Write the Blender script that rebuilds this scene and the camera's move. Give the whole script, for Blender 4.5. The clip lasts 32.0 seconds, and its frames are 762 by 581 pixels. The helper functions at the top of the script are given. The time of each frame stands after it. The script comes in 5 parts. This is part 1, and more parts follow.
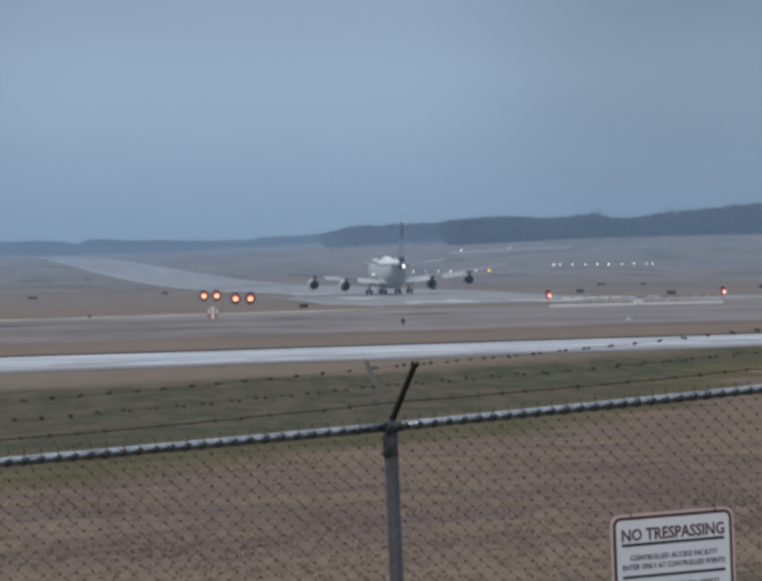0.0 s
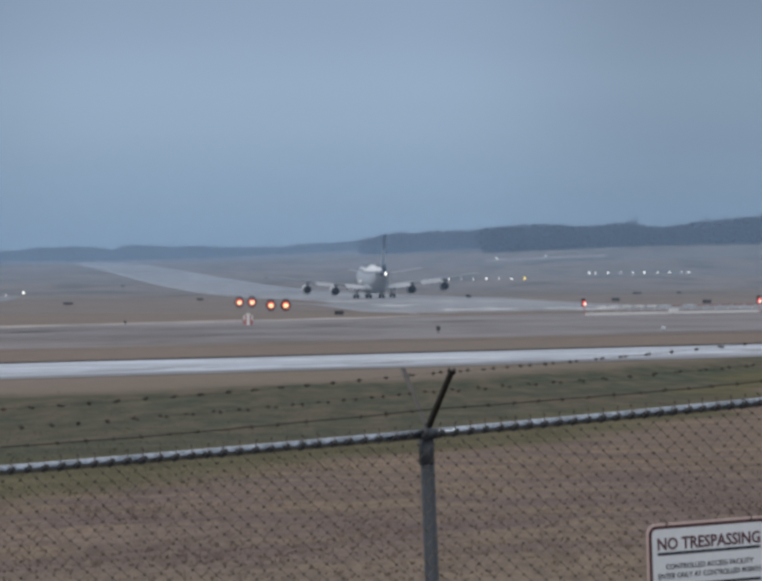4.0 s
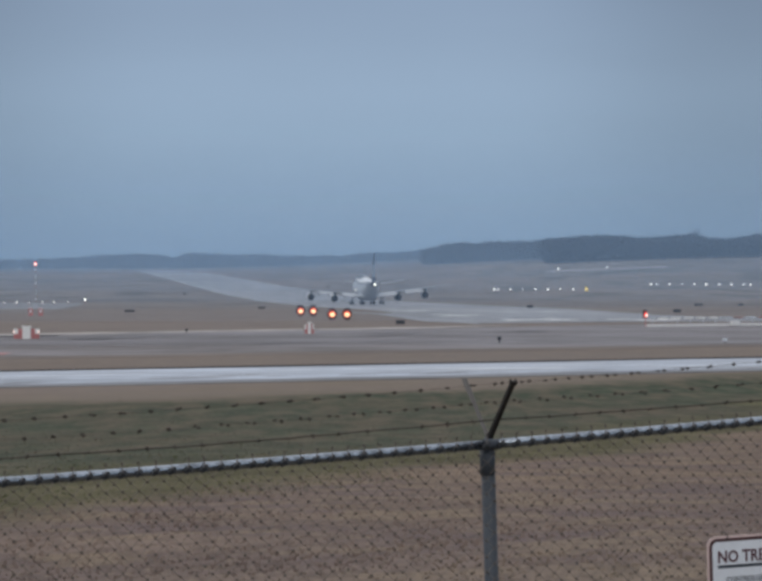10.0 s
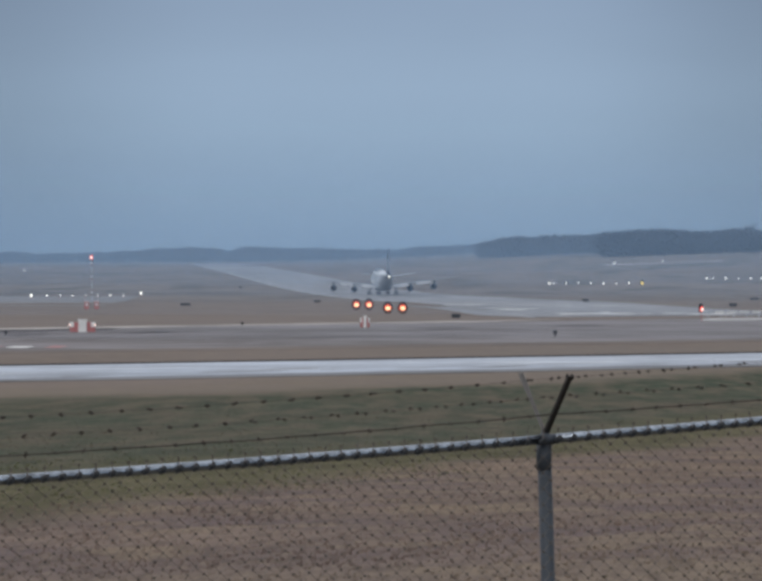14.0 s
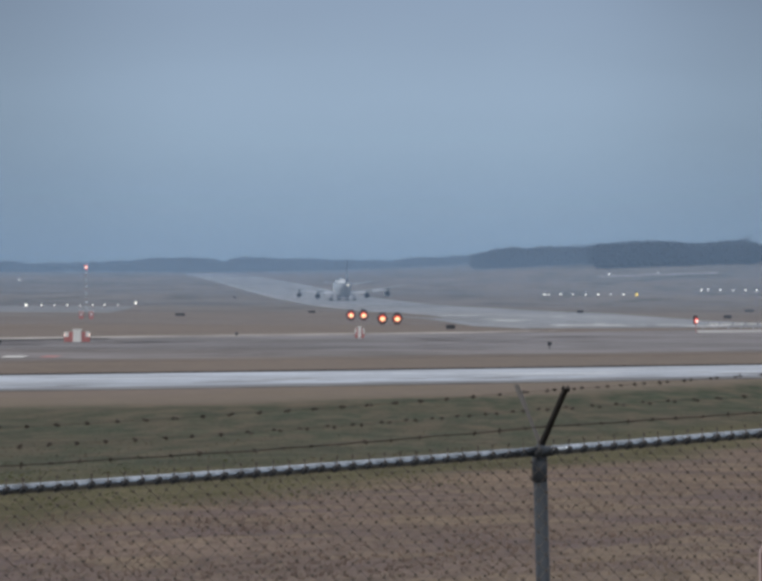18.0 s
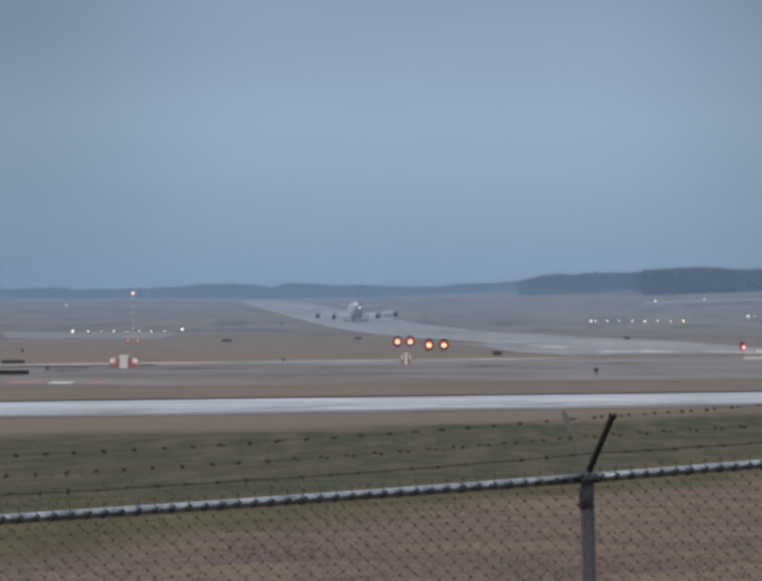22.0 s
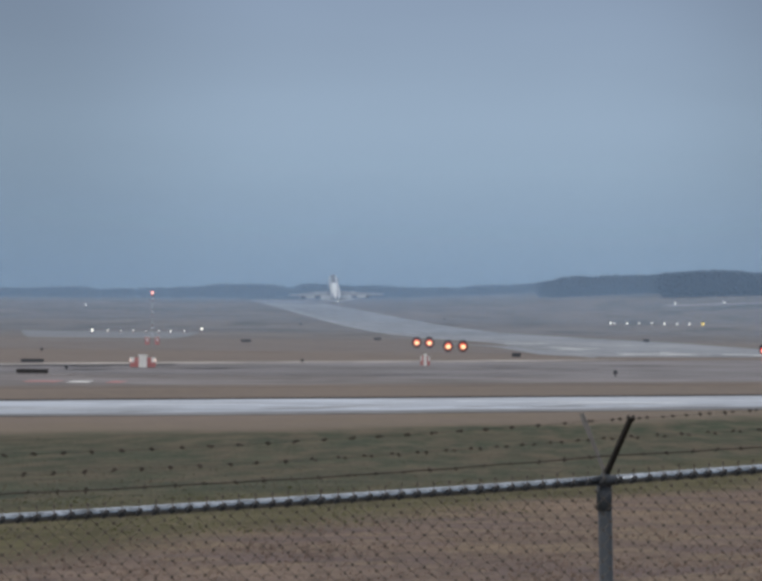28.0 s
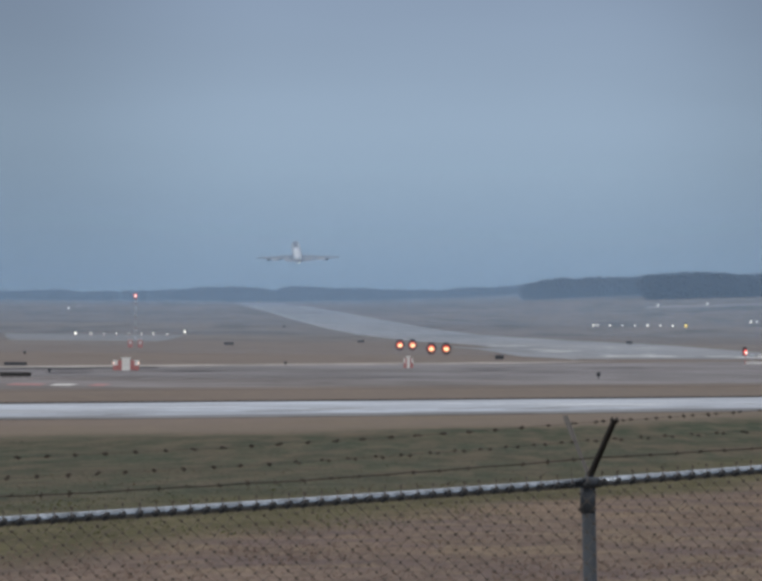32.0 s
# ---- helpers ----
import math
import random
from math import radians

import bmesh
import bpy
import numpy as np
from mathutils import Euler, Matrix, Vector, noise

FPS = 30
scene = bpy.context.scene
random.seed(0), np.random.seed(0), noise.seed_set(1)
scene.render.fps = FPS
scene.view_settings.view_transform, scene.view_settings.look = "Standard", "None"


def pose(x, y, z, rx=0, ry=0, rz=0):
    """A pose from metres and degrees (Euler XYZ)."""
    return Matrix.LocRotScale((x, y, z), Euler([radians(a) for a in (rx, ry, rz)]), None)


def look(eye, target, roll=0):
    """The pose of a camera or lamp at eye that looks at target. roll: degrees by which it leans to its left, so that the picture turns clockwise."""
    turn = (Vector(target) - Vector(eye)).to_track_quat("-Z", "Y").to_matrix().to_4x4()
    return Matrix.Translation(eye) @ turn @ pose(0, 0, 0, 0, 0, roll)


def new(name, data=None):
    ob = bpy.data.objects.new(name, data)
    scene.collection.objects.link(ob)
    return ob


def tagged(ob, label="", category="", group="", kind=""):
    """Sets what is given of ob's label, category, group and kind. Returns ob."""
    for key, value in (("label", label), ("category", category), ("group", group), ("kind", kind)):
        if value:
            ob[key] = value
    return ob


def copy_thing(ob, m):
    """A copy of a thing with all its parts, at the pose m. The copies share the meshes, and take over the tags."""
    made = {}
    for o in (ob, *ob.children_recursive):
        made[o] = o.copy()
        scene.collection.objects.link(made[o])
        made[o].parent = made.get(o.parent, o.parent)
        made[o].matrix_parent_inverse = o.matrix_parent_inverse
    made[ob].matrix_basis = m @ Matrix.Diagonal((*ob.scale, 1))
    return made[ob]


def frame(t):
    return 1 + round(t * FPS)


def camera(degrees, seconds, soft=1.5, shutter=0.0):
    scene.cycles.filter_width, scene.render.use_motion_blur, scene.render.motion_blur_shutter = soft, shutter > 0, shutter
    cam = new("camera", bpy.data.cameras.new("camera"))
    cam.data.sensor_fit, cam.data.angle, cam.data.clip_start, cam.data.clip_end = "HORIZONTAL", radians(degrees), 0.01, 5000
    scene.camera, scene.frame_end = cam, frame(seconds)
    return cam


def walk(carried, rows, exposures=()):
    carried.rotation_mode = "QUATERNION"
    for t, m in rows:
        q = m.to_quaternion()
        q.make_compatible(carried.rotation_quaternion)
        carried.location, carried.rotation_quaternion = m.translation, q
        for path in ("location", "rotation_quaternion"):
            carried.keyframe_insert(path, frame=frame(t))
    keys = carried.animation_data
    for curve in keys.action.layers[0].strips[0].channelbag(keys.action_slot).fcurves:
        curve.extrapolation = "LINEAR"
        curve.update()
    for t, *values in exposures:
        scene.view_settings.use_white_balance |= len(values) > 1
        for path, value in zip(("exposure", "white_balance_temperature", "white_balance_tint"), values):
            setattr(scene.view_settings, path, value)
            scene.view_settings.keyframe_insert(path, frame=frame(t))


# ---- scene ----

EYE = 13.0


def aim(dx, dz, pan, tilt, lean):
    """The camera's pose: shift in metres, then pan to the right, tilt up and lean in degrees."""
    return pose(dx, 0, EYE + dz, 90 + tilt, 0, -pan) @ pose(0, 0, 0, 0, 0, lean)


cam = camera(9.957, 32.0, soft=3.5)
walk(cam, [
    (0, aim(0.0156, -0.0051, 1.3335, -0.5754, -0.840)),
    (0.5, aim(0.0125, -0.0061, 1.4280, -0.5532, -0.747)),
    (1, aim(0.0151, -0.0050, 1.2694, -0.3699, -0.836)),
    (1.5, aim(0.0142, -0.0032, 1.2206, -0.3165, -0.734)),
    (2, aim(0.0148, -0.0062, 1.1676, -0.5497, -0.748)),
    (2.5, aim(0.0129, -0.0060, 0.8148, -0.4973, -0.749)),
    (3, aim(0.0107, -0.0054, 0.9364, -0.7001, -0.583)),
    (3.5, aim(0.0095, -0.0067, 0.9374, -0.4207, -0.537)),
    (5.5, aim(0.0075, -0.0045, 0.4309, -0.7592, -0.482)),
    (6, aim(0.0081, -0.0053, 0.3167, -0.5758, -0.268)),
    (6.5, aim(0.0053, -0.0046, 0.2787, -0.5480, -0.124)),
    (7, aim(0.0037, -0.0060, 0.2608, -0.7999, -0.125)),
    (7.5, aim(0.0010, -0.0043, 0.0623, -0.5815, -0.043)),
    (8, aim(0.0042, -0.0045, 0.0772, -0.5218, 0.095)),
    (8.5, aim(0.0026, -0.0036, 0.1539, -0.4095, -0.009)),
    (9, aim(0.0052, -0.0032, 0.2568, -0.3641, 0.060)),
    (9.5, aim(0.0041, -0.0040, 0.2256, -0.4353, -0.048)),
    (10, aim(0.0053, -0.0042, 0.0677, -0.3446, -0.112)),
    (10.5, aim(0.0059, -0.0028, 0.0229, -0.5602, -0.002)),
    (11, aim(0.0056, -0.0028, 0.0056, -0.5054, -0.039)),
    (11.5, aim(0.0056, -0.0023, -0.0160, -0.3241, 0.021)),
    (12, aim(0.0045, -0.0027, -0.0501, -0.5585, 0.059)),
    (12.5, aim(0.0028, -0.0030, -0.1444, -0.6962, 0.060)),
    (13, aim(0.0031, -0.0022, -0.2418, -0.6266, 0.018)),
    (13.5, aim(0.0021, -0.0025, -0.2135, -0.5744, -0.095)),
    (14, aim(0.0014, -0.0002, -0.6616, -0.4267, -0.056)),
    (14.5, aim(-0.0017, -0.0038, -0.4667, -0.6781, 0.205)),
    (16.5, aim(-0.0007, 0.0026, -0.4294, -0.2856, 0.113)),
    (17, aim(-0.0011, 0.0006, -0.2445, -0.2448, 0.061)),
    (17.5, aim(-0.0024, 0.0026, -0.3055, -0.0490, 0.048)),
    (18, aim(-0.0051, 0.0024, -0.5920, -0.2859, 0.135)),
    (18.5, aim(-0.0075, 0.0004, -0.5311, -0.3523, 0.086)),
    (19, aim(-0.0074, 0.0030, -0.6098, -0.0721, 0.092)),
    (19.5, aim(-0.0091, 0.0048, -0.7662, 0.1408, 0.232)),
    (20, aim(-0.0101, 0.0040, -0.7180, -0.1704, 0.278)),
    (20.5, aim(-0.0131, 0.0025, -0.9004, -0.2405, 0.185)),
    (21, aim(-0.0123, 0.0027, -0.8105, -0.1694, 0.334)),
    (21.5, aim(-0.0093, 0.0027, -0.8994, -0.0710, 0.083)),
    (22, aim(-0.0069, 0.0043, -1.2023, 0.0566, 0.153)),
    (22.5, aim(-0.0104, 0.0029, -1.2870, 0.0242, 0.113)),
    (23, aim(-0.0109, 0.0068, -1.2378, 0.2605, 0.205)),
    (23.5, aim(-0.0087, 0.0049, -1.1010, 0.2101, 0.036)),
    (24, aim(-0.0098, 0.0060, -1.4105, -0.0815, 0.071)),
    (24.5, aim(-0.0071, 0.0076, -1.3368, 0.3600, 0.111)),
    (25, aim(-0.0075, 0.0073, -1.4118, 0.3548, 0.226)),
    (25.5, aim(-0.0099, 0.0032, -1.2056, 0.0745, 0.320)),
    (27.5, aim(-0.0076, 0.0046, -1.5054, 0.2328, 0.702)),
    (28, aim(-0.0041, 0.0035, -1.4584, 0.0680, 0.520)),
    (28.5, aim(-0.0001, 0.0021, -1.1487, 0.0130, 0.261)),
    (29, aim(0.0006, 0.0034, -1.0422, 0.0479, 0.201)),
    (29.5, aim(-0.0018, 0.0041, -1.1412, 0.3101, 0.179)),
    (30, aim(-0.0016, 0.0047, -1.0903, 0.1941, 0.114)),
    (30.5, aim(-0.0024, 0.0052, -0.9276, 0.2448, 0.478)),
    (31, aim(-0.0049, 0.0055, -1.2523, 0.2792, 0.499)),
    (31.5, aim(-0.0050, 0.0017, -1.2957, 0.0120, 0.423)),
    (32, aim(-0.0052, 0.0044, -1.2369, 0.1018, 0.408)),
], exposures=[(0, -0.15, 6330, 10), (14, -0.15, 6300, 10), (17, -0.15, 6390, 10), (20, -0.15, 6490, 10), (32, -0.16, 6490, 10)])

# ---- world and light ----
world = bpy.data.worlds.new("overcast_sky")
scene.world = world
world.use_nodes = True
wt = world.node_tree
wt.nodes.clear()
w_out = wt.nodes.new("ShaderNodeOutputWorld")
w_bg = wt.nodes.new("ShaderNodeBackground")
w_sky = wt.nodes.new("ShaderNodeTexSky")
w_sky.sky_type, w_sky.sun_disc = "NISHITA", False
w_sky.sun_elevation, w_sky.sun_rotation = radians(32), radians(215)
w_sky.dust_density, w_sky.air_density = 4.0, 1.5
w_co = wt.nodes.new("ShaderNodeTexCoord")
w_sep = wt.nodes.new("ShaderNodeSeparateXYZ")
w_ramp = wt.nodes.new("ShaderNodeValToRGB")
w_add = wt.nodes.new("ShaderNodeMix")
w_add.data_type, w_add.blend_type = "RGBA", "ADD"
w_add.inputs[0].default_value = 0.01
w_map = wt.nodes.new("ShaderNodeMapping")
w_map.inputs["Scale"].default_value = (9, 9, 40)
w_noise = wt.nodes.new("ShaderNodeTexNoise")
w_noise.inputs["Scale"].default_value, w_noise.inputs["Detail"].default_value = 1.0, 3.0
w_soft = wt.nodes.new("ShaderNodeMapRange")
w_soft.inputs["To Min"].default_value, w_soft.inputs["To Max"].default_value = 0.93, 1.07
w_mul = wt.nodes.new("ShaderNodeMix")
w_mul.data_type, w_mul.blend_type = "RGBA", "MULTIPLY"
w_mul.inputs[0].default_value = 1.0
e = w_ramp.color_ramp.elements
e[0].position, e[0].color = 0.0, (0.252, 0.352, 0.468, 1)
e[1].position, e[1].color = 1.0, (1.16, 1.13, 1.11, 1)
for at, colour in ((0.012, (0.283, 0.388, 0.502, 1)), (0.04, (0.284, 0.383, 0.508, 1)), (0.07, (0.225, 0.300, 0.425, 1)),
                   (0.2, (0.43, 0.475, 0.54, 1)), (0.5, (0.90, 0.90, 0.925, 1))):
    e.new(at).color = colour
wt.links.new(w_co.outputs["Generated"], w_sep.inputs[0])
wt.links.new(w_sep.outputs["Z"], w_ramp.inputs["Fac"])
wt.links.new(w_co.outputs["Generated"], w_map.inputs["Vector"])
wt.links.new(w_map.outputs[0], w_noise.inputs["Vector"])
wt.links.new(w_noise.outputs["Fac"], w_soft.inputs["Value"])
wt.links.new(w_ramp.outputs["Color"], w_mul.inputs[6])
wt.links.new(w_soft.outputs[0], w_mul.inputs[7])
wt.links.new(w_mul.outputs[2], w_add.inputs[6])
wt.links.new(w_sky.outputs["Color"], w_add.inputs[7])
wt.links.new(w_add.outputs[2], w_bg.inputs["Color"])
w_side = wt.nodes.new("ShaderNodeMapRange")
w_side.interpolation_type = "SMOOTHERSTEP"
w_side.inputs["From Min"].default_value, w_side.inputs["From Max"].default_value = 0.025, 0.105
w_side.inputs["To Min"].default_value, w_side.inputs["To Max"].default_value = 1.14, 0.86
w_off, w_abs = wt.nodes.new("ShaderNodeMath"), wt.nodes.new("ShaderNodeMath")
w_off.operation, w_abs.operation = "ADD", "ABSOLUTE"
w_off.inputs[1].default_value = 0.012
wt.links.new(w_sep.outputs["X"], w_off.inputs[0])
wt.links.new(w_off.outputs[0], w_abs.inputs[0])
wt.links.new(w_abs.outputs[0], w_side.inputs["Value"])
wt.links.new(w_side.outputs[0], w_bg.inputs["Strength"])
wt.links.new(w_bg.outputs[0], w_out.inputs["Surface"])
sun = new("sun", bpy.data.lights.new("sun", "SUN"))
sun.data.energy, sun.data.angle, sun.data.color = 0.6, radians(25), (1.0, 0.95, 0.88)
sun.matrix_world = look((-300, -500, 420), (0, 0, 0))


# ---- materials ----
def material(name, colour, rough=0.7, metal=0.0, vary=0.15, grain=8.0, stain=0.6, bump=0.1, tint=None, spec=0.5, stretch=None, soft=0.2):
    """A surface with stains at a large scale, grain at a small one, and fine relief. grain and stain are noise scales per metre."""
    m = bpy.data.materials.new(name)
    m.use_nodes = True
    nt = m.node_tree
    b = nt.nodes["Principled BSDF"]
    b.inputs["Roughness"].default_value, b.inputs["Metallic"].default_value = rough, metal
    b.inputs["Specular IOR Level"].default_value = spec
    geo = nt.nodes.new("ShaderNodeTexCoord")
    src = geo.outputs["Object"]
    if stretch:
        mp = nt.nodes.new("ShaderNodeMapping")
        mp.inputs["Scale"].default_value = stretch
        nt.links.new(src, mp.inputs["Vector"])
        src = mp.outputs[0]
    n1, n2 = nt.nodes.new("ShaderNodeTexNoise"), nt.nodes.new("ShaderNodeTexNoise")
    n1.inputs["Scale"].default_value, n2.inputs["Scale"].default_value = stain, grain
    n1.inputs["Detail"].default_value, n2.inputs["Detail"].default_value = 4, 4
    ramp = nt.nodes.new("ShaderNodeValToRGB")
    lo = [c * (1 - vary) for c in colour]
    hi = list(tint) if tint else [min(1, c * (1 + vary)) for c in colour]
    ramp.color_ramp.elements[0].position, ramp.color_ramp.elements[1].position = 0.5 - soft, 0.5 + soft
    ramp.color_ramp.elements[0].color, ramp.color_ramp.elements[1].color = (*lo, 1), (*hi, 1)
    mix = nt.nodes.new("ShaderNodeMix")
    mix.inputs[0].default_value = 0.4
    for n in (n1, n2):
        nt.links.new(src, n.inputs["Vector"])
    nt.links.new(n1.outputs["Fac"], mix.inputs[2])
    nt.links.new(n2.outputs["Fac"], mix.inputs[3])
    nt.links.new(mix.outputs[0], ramp.inputs["Fac"])
    nt.links.new(ramp.outputs["Color"], b.inputs["Base Color"])
    if bump:
        bp = nt.nodes.new("ShaderNodeBump")
        bp.inputs["Strength"].default_value = bump
        bp.inputs["Distance"].default_value = 0.02
        nt.links.new(n2.outputs["Fac"], bp.inputs["Height"])
        nt.links.new(bp.outputs[0], b.inputs["Normal"])
    return m


def glow(name, colour, strength):
    m = bpy.data.materials.new(name)
    m.use_nodes = True
    b = m.node_tree.nodes["Principled BSDF"]
    b.inputs["Base Color"].default_value = (*colour, 1)
    b.inputs["Emission Color"].default_value = (*colour, 1)
    b.inputs["Emission Strength"].default_value = strength
    return m


M_STEEL = material("galvanised_steel", (0.29, 0.33, 0.385), 0.26, 0.95, 0.6, 45, 9, 0.1)
M_STEEL_DULL = material("weathered_galvanised_steel", (0.066, 0.078, 0.096), 0.6, 0.3, 0.25, 40, 4, 0.1)
M_CAP = material("tarnished_post_cap", (0.068, 0.081, 0.102), 0.6, 0.3, 0.12, 40, 5, 0.05)
M_ARM = material("lit_galvanised_arm", (0.165, 0.160, 0.158), 0.7, 0.1, 0.2, 40, 5, 0.1)
M_DARKSTEEL = material("dark_steel", (0.026, 0.023, 0.022), 0.7, 0.3, 0.3, 60, 6, 0.2)
M_WIRE = material("mesh_wire", (0.165, 0.147, 0.132), 0.6, 0.3, 0.35, 40, 3, 0.0)
# Knots darker than the wire, for the shadow where two wires overlap.
M_KNOT = material("shadowed_wire_knot", (0.086, 0.073, 0.065), 0.8, 0.2, 0.3, 60, 5, 0.0)
M_WRAP = material("dark_wrapped_wire", (0.018, 0.021, 0.026), 0.6, 0.2, 0.3, 60, 5, 0.0)
M_BARB = material("rusty_barbed_wire", (0.055, 0.043, 0.037), 0.8, 0.2, 0.3, 80, 6, 0.0)
M_SIGN = material("white_sign_enamel", (0.76, 0.80, 0.86), 0.35, 0.0, 0.07, 30, 3, 0.02)
M_SIGNRED = material("dark_red_sign_paint", (0.105, 0.042, 0.055), 0.4, 0.0, 0.12, 60, 5, 0.0)
M_SIGNLINE = material("blackish_red_sign_line", (0.062, 0.017, 0.020), 0.45, 0.0, 0.15, 60, 5, 0.0)
M_SIGNBLUE = material("dark_blue_sign_paint", (0.015, 0.026, 0.042), 0.4, 0.0, 0.1, 60, 5, 0.0)
M_SIGNEDGE = material("faded_pinkish_sign_margin", (0.66, 0.52, 0.50), 0.4, 0.0, 0.12, 60, 5, 0.0)
M_CONCRETE = material("wet_pale_concrete", (0.35, 0.40, 0.49), 0.45, 0.0, 0.50, 1.1, 0.28, 0.0, stretch=(0.03, 0.5, 1), tint=(0.57, 0.635, 0.75), soft=0.13)
M_RUNWAY = material("damp_grooved_runway", (0.176, 0.180, 0.195), 0.5, 0.0, 0.45, 0.22, 0.03, 0.0, stretch=(0.7, 0.16, 1), soft=0.14)
M_TAXI = material("damp_grey_asphalt", (0.150, 0.128, 0.124), 0.6, 0.0, 0.35, 0.2, 0.05, 0.0, spec=0.3, stretch=(0.28, 0.5, 1), tint=(0.205, 0.187, 0.196), soft=0.11)
M_SHOULDER = material("damp_blue_grey_shoulder", (0.165, 0.172, 0.190), 0.6, 0.0, 0.45, 0.9, 0.2, 0.0, spec=0.3, stretch=(0.05, 0.4, 1), soft=0.14)
M_DAMP = material("damp_grey_concrete", (0.27, 0.30, 0.36), 0.45, 0.0, 0.2, 0.5, 0.1, 0.0)
M_BRIGHT = material("worn_bright_concrete", (0.66, 0.70, 0.76), 0.5, 0.0, 0.12, 0.5, 0.1, 0.0)
M_TAXIDARK = material("darker_damp_asphalt", (0.128, 0.110, 0.108), 0.6, 0.0, 0.2, 0.2, 0.05, 0.0, spec=0.3)
M_TAXIPALE = material("paler_worn_asphalt", (0.205, 0.186, 0.190), 0.6, 0.0, 0.2, 0.2, 0.05, 0.0, spec=0.3)
M_RUNDARK = material("rubbered_runway", (0.144, 0.140, 0.146), 0.5, 0.0, 0.2, 0.2, 0.03, 0.0)
M_RUNPALE = material("worn_pale_runway", (0.222, 0.226, 0.242), 0.5, 0.0, 0.2, 0.2, 0.03, 0.0)
M_APRON = material("damp_far_pavement", (0.158, 0.156, 0.163), 0.6, 0.0, 0.3, 0.12, 0.02, 0.0, spec=0.3, stretch=(0.5, 0.1, 1))
M_VERGE = material("verge_half_tone", (0.160, 0.136, 0.124), 0.8, 0.0, 0.25, 0.3, 0.05, 0.0, spec=0.2, stretch=(0.28, 0.5, 1))
M_PALE = material("pale_gravel_edge", (0.36, 0.330, 0.306), 0.8, 0.0, 0.45, 0.4, 0.06, 0.0, soft=0.12)
M_KERB = material("dark_edge_line", (0.06, 0.058, 0.062), 0.95, 0.0, 0.5, 0.5, 0.06, 0.0, spec=0.0)
M_EDGELINE = material("faded_edge_paint", (0.33, 0.33, 0.34), 0.5, 0.0, 0.5, 0.12, 0.02, 0.0)
M_PAINT = material("worn_white_runway_paint", (0.66, 0.66, 0.66), 0.5, 0.0, 0.5, 0.25, 0.08, 0.0)
M_REDPAINT = material("worn_red_pavement_paint", (0.34, 0.125, 0.12), 0.5, 0.0, 0.15, 1.0, 0.1, 0.0)
M_MAST = material("pinkish_mast_paint", (0.36, 0.22, 0.20), 0.6, 0.0, 0.15, 4, 0.5, 0.0)
# Orange is paled towards pink to stand in for haze and blur.
M_ORANGE = material("haze_paled_orange_paint", (0.46, 0.165, 0.155), 0.6, 0.0, 0.15, 4, 0.5, 0.0)
M_WHITE = material("white_paint", (0.80, 0.80, 0.79), 0.45, 0.0, 0.06, 4, 0.5, 0.0)
M_BLACK = material("black_panel", (0.02, 0.02, 0.022), 0.6, 0.0, 0.2, 4, 0.5, 0.0)
M_SKIN = material("white_aircraft_skin", (0.82, 0.86, 0.90), 0.35, 0.0, 0.05, 1.0, 0.15, 0.0)
M_BELLY = material("grey_aircraft_skin", (0.58, 0.63, 0.69), 0.4, 0.0, 0.08, 1.0, 0.15, 0.0)
M_WING = material("wing_grey_metal", (0.24, 0.262, 0.295), 0.75, 0.0, 0.15, 1.0, 0.2, 0.0, spec=0.25)
M_NAVY = material("dark_blue_tail_paint", (0.05, 0.08, 0.14), 0.4, 0.0, 0.1, 1.0, 0.2, 0.0)
M_NACELLE = material("nacelle_white_paint", (0.66, 0.67, 0.68), 0.4, 0.1, 0.1, 1.0, 0.3, 0.0)
M_FLAP = material("flap_grey_paint", (0.44, 0.47, 0.51), 0.6, 0.0, 0.1, 1.0, 0.2, 0.0)
M_CROWN = material("slate_blue_crown_halo", (0.11, 0.145, 0.20), 0.4, 0.0, 0.1, 1.0, 0.2, 0.0)
M_FIN = material("haze_toned_fin", (0.27, 0.34, 0.44), 0.4, 0.0, 0.1, 1.0, 0.2, 0.0)
M_FAIRING = material("shaded_fairing_grey", (0.16, 0.17, 0.19), 0.5, 0.0, 0.1, 1.0, 0.3, 0.0)
M_EXHAUST = material("sooty_exhaust_metal", (0.03, 0.03, 0.032), 0.5, 0.6, 0.2, 2.0, 0.5, 0.0)
M_TYRE = material("black_tyre_rubber", (0.018, 0.018, 0.018), 0.85, 0.0, 0.2, 4, 1, 0.0)
# Twig colours are shifted lighter and bluer to stand in for distance haze.
M_WOOD = material("haze_toned_twigs", (0.034, 0.042, 0.055), 0.9, 0.0, 0.3, 0.5, 0.03, 0.0, spec=0.0)
M_WOODFAR = material("paler_haze_toned_twigs", (0.055, 0.065, 0.081), 0.9, 0.0, 0.25, 0.3, 0.02, 0.0, spec=0.0)
G_RED = glow("red_orange_lamp", (0.95, 0.11, 0.05), 0.30)
G_AMBER = glow("amber_lamp_core", (1.0, 0.66, 0.36), 1.35)
G_OBST = glow("red_obstruction_lamp", (1.0, 0.07, 0.05), 0.9)
G_WHITE = glow("white_lamp", (1.0, 0.97, 0.88), 1.6)
G_YELLOW = glow("yellow_lamp", (1.0, 0.74, 0.18), 1.2)
G_PINK = glow("hot_lamp_core", (1.0, 0.72, 0.62), 1.4)
G_NAV = glow("white_tail_lamp", (1.0, 0.98, 0.86), 1.6)


